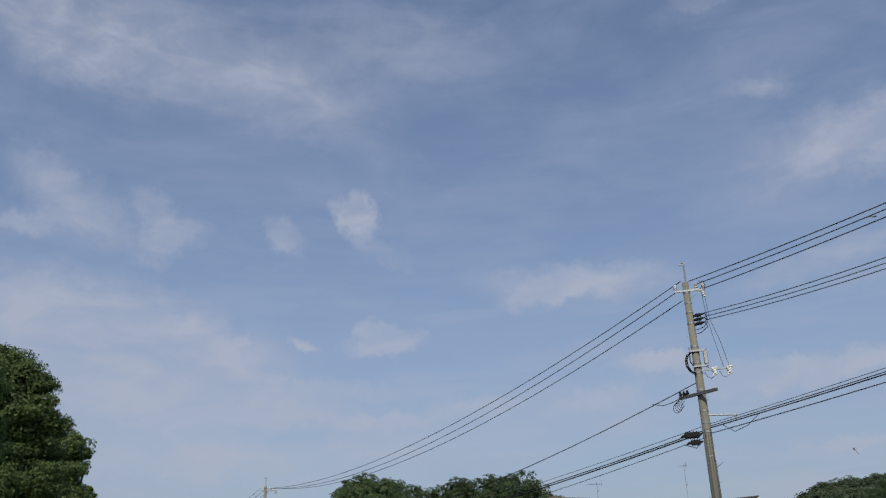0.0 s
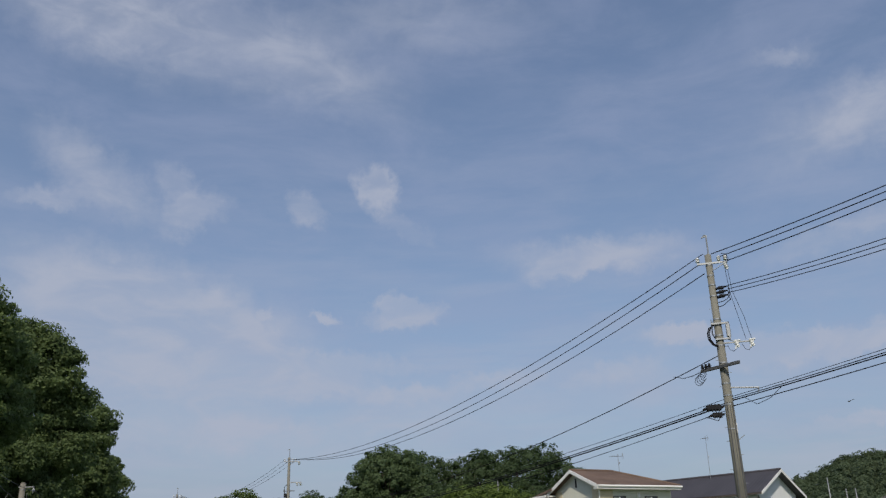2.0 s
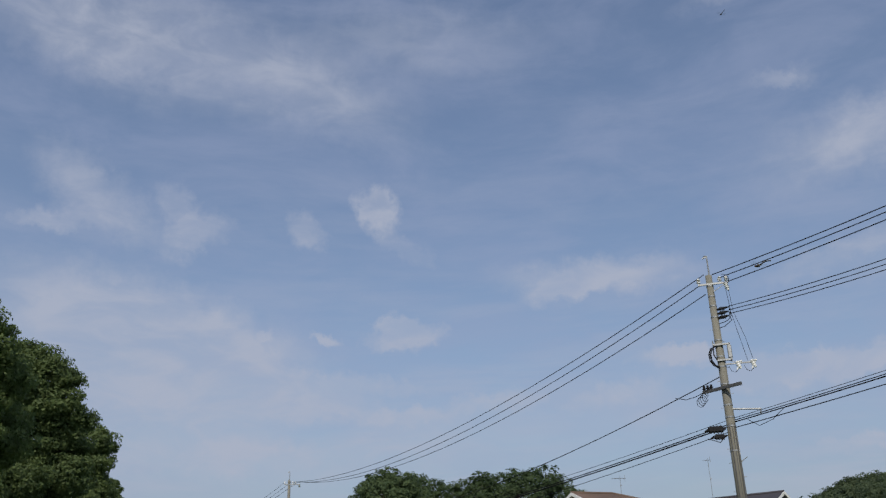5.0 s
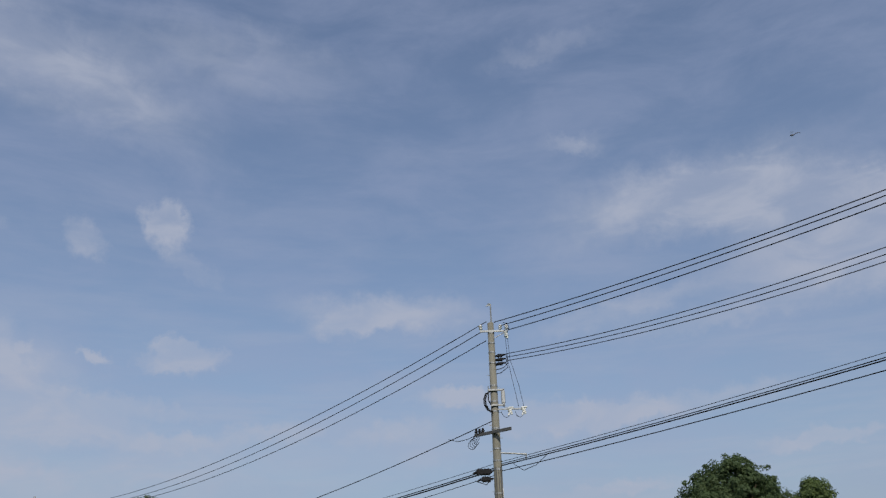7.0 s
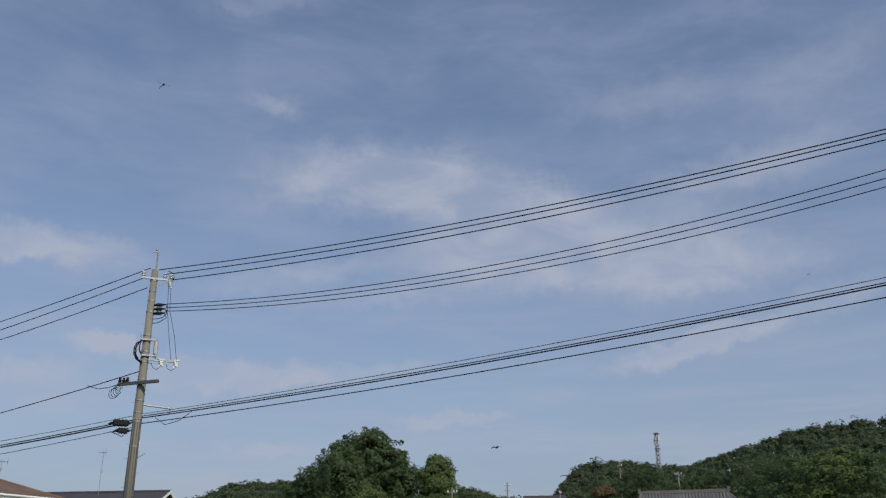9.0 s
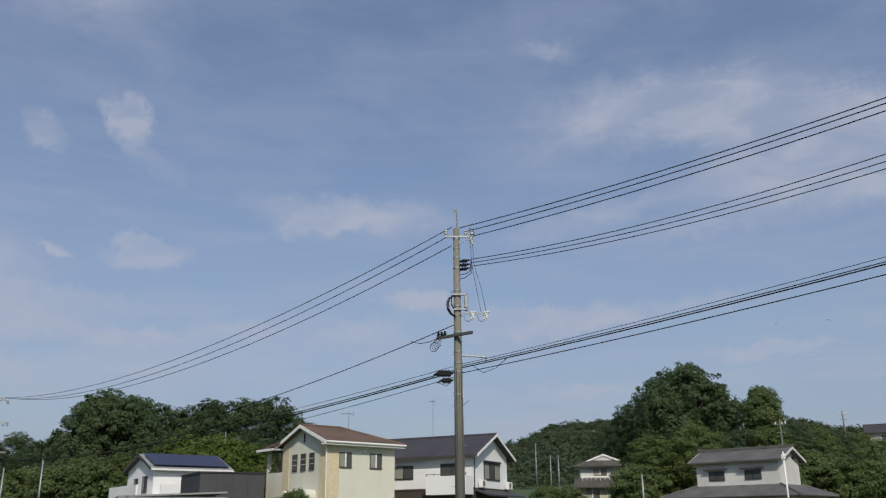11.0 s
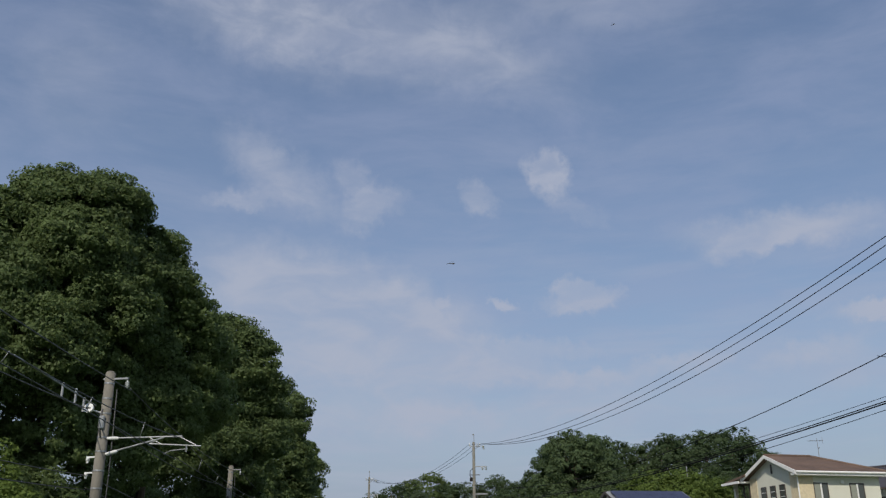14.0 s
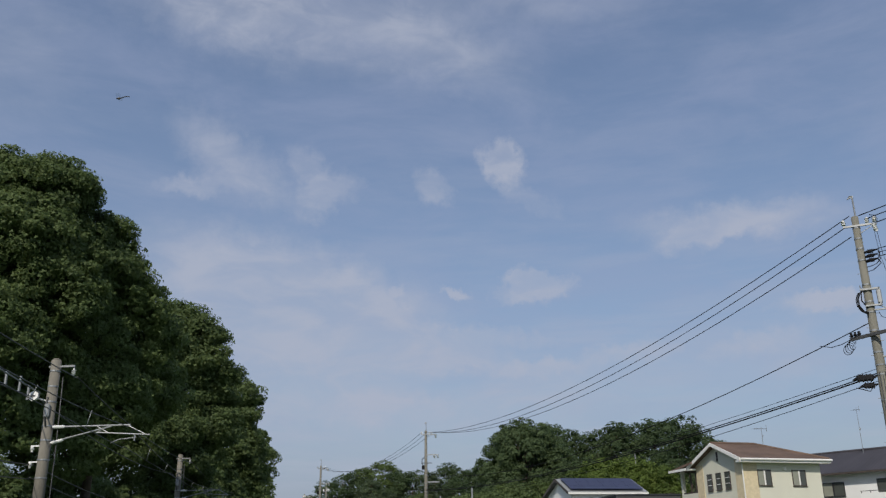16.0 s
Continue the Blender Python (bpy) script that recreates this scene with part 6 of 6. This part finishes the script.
# ---- far masts, poles and the tower ----
def telecom_tower():
    x, y, _ = polar(50.1, 262)
    g = ground_z(x, y)
    top = 1.6 + 262 * math.tan(radians(8.95))
    ob = thing("telecom_tower", pose(x, y, g, 0, 0, 20), "slender steel lattice telecom tower on the hill", "tower")
    h = top - g
    for sx in (-1, 1):
        for sy in (-1, 1):
            part("leg", rod(B(), (sx * 0.62, sy * 0.62, -1), (sx * 0.38, sy * 0.38, h), 0.10, 0.08, 6), STEEL, ob)
    n = 14
    for k in range(n):
        z0, z1 = h * k / n, h * (k + 1) / n
        r0, r1 = 0.62 - 0.24 * k / n, 0.62 - 0.24 * (k + 1) / n
        bm = B()
        for (a, b) in (((-1, -1), (1, -1)), ((1, -1), (1, 1)), ((1, 1), (-1, 1)), ((-1, 1), (-1, -1))):
            rod(bm, (a[0] * r0, a[1] * r0, z0), (b[0] * r1, b[1] * r1, z1), 0.06, 0.06, 5)
            rod(bm, (a[0] * r1, a[1] * r1, z1), (b[0] * r1, b[1] * r1, z1), 0.06, 0.06, 5)
        part("bracing", bm, STEEL, ob)
    for z in (h - 4.5, h - 2.2, h - 0.3):
        part("platform", box(B(), -0.75, 0.75, -0.75, 0.75, z, z + 0.12), STEEL, ob)
    for k in range(6):
        a = k * math.pi / 3
        part("panel_antenna", box(B(), 0.8 * math.cos(a) - 0.08, 0.8 * math.cos(a) + 0.08, 0.8 * math.sin(a) - 0.08, 0.8 * math.sin(a) + 0.08, h - 3.4, h - 1.2), PORCELAIN, ob)


telecom_tower()


def small_pole(az, d, top, label, arm=True, r=0.11, mat=CONCRETE):
    x, y, _ = polar(az, d)
    g = ground_z(x, y)
    ob = thing("small_pole", pose(x, y, g, 0, 0, az * 13), label, "utility pole", "small poles in the distance")
    h = top - g
    part("shaft", rod(B(), (0, 0, -0.8), (0, 0, h), r * 1.1, r * 0.7, 10), mat if arm else STEEL, ob, smooth=True)
    if arm:
        part("crossarm", box(B(), -0.6, 0.6, -0.04, 0.04, h - 0.58, h - 0.5), STEEL, ob)
        part("crossarm", box(B(), -0.5, 0.5, -0.05, 0.05, h - 1.4, h - 1.32), STEEL, ob)
        for k in (-0.55, -0.2, 0.5):
            part("insulator", rod(B(), (k, 0, h - 0.5), (k, 0, h - 0.25), 0.07, 0.05, 8), PORCELAIN, ob)


def top_z(el, d):
    return 1.6 + d * math.tan(radians(el))


for az, d, el, arm, r in ((-7.7, 95, 3.9, False, 0.10), (-10.6 + 0.9, 95, 3.4, False, 0.09), (-5.9, 120, 3.6, False, 0.10), (28.7, 92, 2.9, False, 0.12), (23.1, 130, 4.2, False, 0.09), (23.6, 130, 4.2, False, 0.09), (22.2, 150, 4.9, False, 0.10), (40.6, 150, 6.2, True, 0.14), (37.1, 100, 5.9, True, 0.09), (47.7, 160, 7.2, True, 0.14), (43.9, 150, 5.7, True, 0.12), (51.2, 165, 6.6, True, 0.13), (54.3, 150, 6.7, True, 0.14), (55.0, 150, 6.6, True, 0.14), (2.6, 125, 5.7, False, 0.09), (-16.88, 105, 4.0, True, 0.12), (-18.21, 150, 3.56, True, 0.12)):
    small_pole(az, d, top_z(el, d), "slim distant pole standing among the houses and trees", arm, r)


def white_lamp_pole():
    x, y, _ = polar(37.05, 70)
    g = ground_z(x, y)
    h = top_z(4.0, 70) - g
    ob = thing("white_pole", pose(x, y, g, 0, 0, 30), "white painted pole with a small bracket before the farmhouse", "pole")
    part("shaft", rod(B(), (0, 0, -0.6), (0, 0, h), 0.085, 0.06, 12), WHITE_TRIM, ob, smooth=True)
    part("bracket", box(B(), -0.02, 0.55, -0.03, 0.03, h - 0.25, h - 0.18), WHITE_TRIM, ob)
    part("lamp_head", box(B(), -0.15, 0.15, -0.12, 0.12, h - 0.55, h - 0.2, 0.03), WHITE_TRIM, ob)


white_lamp_pole()


def far_block():
    x, y, _ = polar(-18.0, 420)
    ob = thing("apartment_block", pose(x, y, ground_z(x, y), 0, 0, 10), "distant pale grey apartment block on the skyline", "building")
    part("wall", box(B(), -2.4, 2.4, 0, 12, -2, 1.6 + 420 * math.tan(radians(3.3))), STONE, ob)
    for f in range(8):
        part("balcony", box(B(), -2.4, 2.4, -0.5, -0.02, 2 + f * 3.0, 3.0 + f * 3.0), STEEL, ob)


far_block()

FLIGHTS = [
    [(0.0, 3.41, 7.16, 2.68), (0.2, 2.90, 7.20, 3.55), (0.3, 2.99, 7.15, 3.56), (0.5, 3.28, 7.03, 3.55), (0.7, 3.52, 6.92, 3.53)],
    [(0.0, 2.75, 4.89, 3.74)],
    [(2.2, 2.58, 5.12, 3.38), (2.7, 1.41, 5.47, 3.62), (3.0, 0.64, 5.59, 3.69), (3.3, -0.36, 5.61, 3.69), (3.5, -1.15, 5.50, 3.69)],
    [(2.2, 3.32, 8.26, 2.92), (2.7, 2.32, 8.63, 2.64), (3.0, 2.36, 8.62, 2.68), (3.3, 2.82, 8.47, 2.76), (3.5, 3.31, 8.28, 2.83)],
    [(5.8, 0.99, 2.80, 3.26), (5.9, 1.10, 2.68, 3.39), (6.0, 1.33, 2.44, 3.56)],
    [(5.8, 3.54, 5.81, 5.82)],
    [(7.0, 3.34, 4.10, 4.43), (7.1, 3.20, 4.22, 4.42), (7.2, 2.90, 4.40, 4.47), (7.3, 2.75, 4.49, 4.48), (7.4, 2.60, 4.60, 4.44), (7.5, 2.26, 4.74, 4.49), (7.6, 2.11, 4.79, 4.53), (7.7, 1.83, 4.91, 4.53), (7.8, 1.67, 4.98, 4.49), (8.0, 1.19, 5.17, 4.41), (8.1, 1.05, 5.22, 4.37)],
    [(7.2, 1.12, 1.38, 2.72), (7.3, 0.93, 1.55, 2.68), (7.4, 0.70, 1.70, 2.62), (7.5, 0.41, 1.85, 2.50), (7.6, 0.52, 1.98, 2.41), (8.0, 1.44, 3.23, 2.25), (8.1, 1.57, 3.40, 2.26), (8.2, 1.72, 3.56, 2.24)],
    [(7.5, 7.23, 5.95, 5.10), (7.6, 7.15, 6.05, 5.10), (7.7, 7.04, 6.20, 5.07), (7.8, 7.08, 6.17, 5.05), (8.1, 7.16, 6.12, 4.96)],
    [(7.3, 3.48, 3.32, 2.97), (7.5, 3.22, 3.60, 2.90), (8.0, 2.55, 4.14, 2.77), (8.1, 2.46, 4.21, 2.69)],
    [(8.1, 7.37, 4.67, 3.81)],
    [(10.3, 10.63, 13.05, 3.99), (10.4, 10.54, 13.09, 4.14)],
    [(10.3, 9.01, 6.06, 3.32), (10.4, 8.94, 6.18, 3.30)],
    [(10.9, 9.33, 11.33, 4.69), (11.0, 9.57, 11.15, 4.60), (11.1, 9.58, 11.13, 4.65)],
    [(11.6, -2.22, 5.53, 4.20), (11.8, -2.12, 5.59, 4.14), (12.0, -2.08, 5.65, 4.05), (12.1, -2.04, 5.69, 4.00), (12.3, -1.97, 5.72, 3.97), (12.5, -1.96, 5.76, 3.90), (12.7, -1.87, 5.82, 3.81), (12.9, -1.87, 5.84, 3.74), (13.1, -1.75, 5.89, 3.72), (13.3, -1.63, 5.92, 3.74), (13.6, -1.46, 5.97, 3.71), (13.9, -1.33, 6.01, 3.70), (14.2, -1.11, 6.04, 3.73), (14.5, -0.84, 6.09, 3.71), (14.7, -0.61, 6.15, 3.62), (15.0, -0.28, 6.15, 3.69), (15.3, 0.64, 6.14, 3.64), (15.6, 1.37, 6.05, 3.55)],
    [(12.1, -2.16, 9.08, 7.43), (12.3, -2.01, 9.12, 7.41), (12.5, -1.78, 9.15, 7.44), (12.7, -1.50, 9.19, 7.46), (12.9, -1.41, 9.19, 7.47), (13.1, -1.18, 9.22, 7.48), (13.3, -0.86, 9.21, 7.55), (13.6, -0.47, 9.20, 7.61)],
    [(15.0, 1.00, 3.77, 3.84), (15.3, 0.14, 3.84, 3.94), (15.6, -0.84, 3.76, 3.92), (16.0, -2.11, 3.40, 3.66)],
]


# ---- dragonflies ----
def dragonfly(scale=1.0):
    """A dragonfly that flies along +x: head, thorax, long bent abdomen, four clear wings."""
    ob = thing("dragonfly", pose(0, 0, 0), "small dark dragonfly in flight with clear wings", "dragonfly", "dragonflies in the air")
    k = scale
    part("head", ball(B(), (0.0105 * k, 0, 0.0005 * k), 0.0032 * k, (0.8, 1.25, 0.9), 10), INSECT_EYE, ob, smooth=True)
    for s in (-1, 1):
        part("eye", ball(B(), (0.0115 * k, s * 0.0024 * k, 0.0012 * k), 0.0022 * k, (1, 1, 1), 8), INSECT_EYE, ob, smooth=True)
    part("thorax", ball(B(), (0.003 * k, 0, 0), 0.0046 * k, (1.45, 0.85, 1.0), 12), INSECT, ob, smooth=True)
    bm = B()
    prev = Vector((-0.003 * k, 0, 0))
    rad = 0.0022 * k
    for i in range(8):
        x = -0.003 - 0.0042 * (i + 1)
        p = Vector((x * k, 0, (0.0045 * math.sin((i + 1) * 0.36)) * k))
        r2 = (0.0021 - 0.00009 * i) * k
        rod(bm, prev, p, r2, rad, 8)
        prev, rad = p, r2
    part("abdomen", bm, INSECT, ob, "long dark bent abdomen", True)
    for front, (x0, chord, ln, sweep) in enumerate(((0.0005, 0.0095, 0.033, -0.001), (0.0050, 0.0075, 0.034, 0.003))):
        for s in (-1, 1):
            bm = B()
            up = [(x0 + sweep, 0.003, 0.003), (x0 + chord * 0.45 + sweep, ln * 0.45, 0.0045), (x0 + chord * 0.25 + sweep, ln * 0.9, 0.006), (x0 - chord * 0.1 + sweep, ln, 0.006), (x0 - chord * 0.5 + sweep, ln * 0.85, 0.0055), (x0 - chord * 0.55 + sweep, ln * 0.4, 0.004)]
            slab(bm, [(a * k, s * b * k, c * k) for a, b, c in up], 0.00012 * k)
            part("wing", bm, WING, ob, "clear veined wing")
    return ob


def flight_rows(points):
    """Rows for walk(): the flight past the viewer, with the way in from behind and the way out again."""
    ps = [(t, Vector(p)) for t, *p in points]
    if len(ps) == 1:
        t, p = ps[0]
        out = Vector((p.x, 0, 0)).normalized()
        ps = [(t, p), (min(16.0, t + 0.25), p + out * 0.9 + Vector((0, -0.25, 0.05)))]
    v0 = (ps[0][1] - ps[1][1]) / (ps[1][0] - ps[0][0])
    v1 = (ps[-1][1] - ps[-2][1]) / (ps[-1][0] - ps[-2][0])
    rows = list(ps)
    for v, first in ((v0, True), (v1, False)):
        t, p = ps[0] if first else ps[-1]
        sp = max(1.6, min(6.0, v.length))
        v = v.normalized() * sp
        side = Vector((1 if p.x + v.x * 0.6 > 0 else -1, 0, 0))
        # half a second on, then round behind the viewer and away
        steps = [(0.5, p + v * 0.5), (1.6, p + v * 0.8 + side * 4.0 + Vector((0, -5.0, 0.5))), (16.5, p + side * 9.0 + Vector((0, -22.0, 2.0)))]
        for dt, q in steps:
            tt = t - dt if first else t + dt
            if 0.0 < tt < 16.0:
                rows.append((round(tt, 1), q))
            else:
                edge = 0.0 if first else 16.0
                if all(abs(r[0] - edge) > 0.05 for r in rows):
                    old = min(rows, key=lambda r: abs(r[0] - edge))
                    f = abs(edge - old[0]) / max(0.05, abs(tt - old[0]))
                    rows.append((edge, old[1].lerp(q, min(1.0, f))))
                break
    rows.sort(key=lambda r: r[0])
    res, last = [], None
    for i, (t, p) in enumerate(rows):
        a, b = rows[max(0, i - 1)][1], rows[min(len(rows) - 1, i + 1)][1]
        d = b - a
        yaw = math.degrees(math.atan2(d.y, d.x)) if d.xy.length > 0.02 else (last or 0.0)
        if last is not None:
            while yaw - last > 180:
                yaw -= 360
            while yaw - last < -180:
                yaw += 360
            yaw = max(last - 85, min(last + 85, yaw))
        climb = math.degrees(math.atan2(d.z, max(0.05, d.xy.length)))
        res.append((t, pose(*p, 0, -max(-60, min(60, climb)), yaw)))
        last = yaw
    return res


def motions():
    first = dragonfly(1.25)
    flies = [first] + [copy_thing(first, pose(0, 0, 0)) for _ in FLIGHTS[1:]]
    for fly, points in zip(flies, FLIGHTS):
        walk(fly, flight_rows(points))


motions()
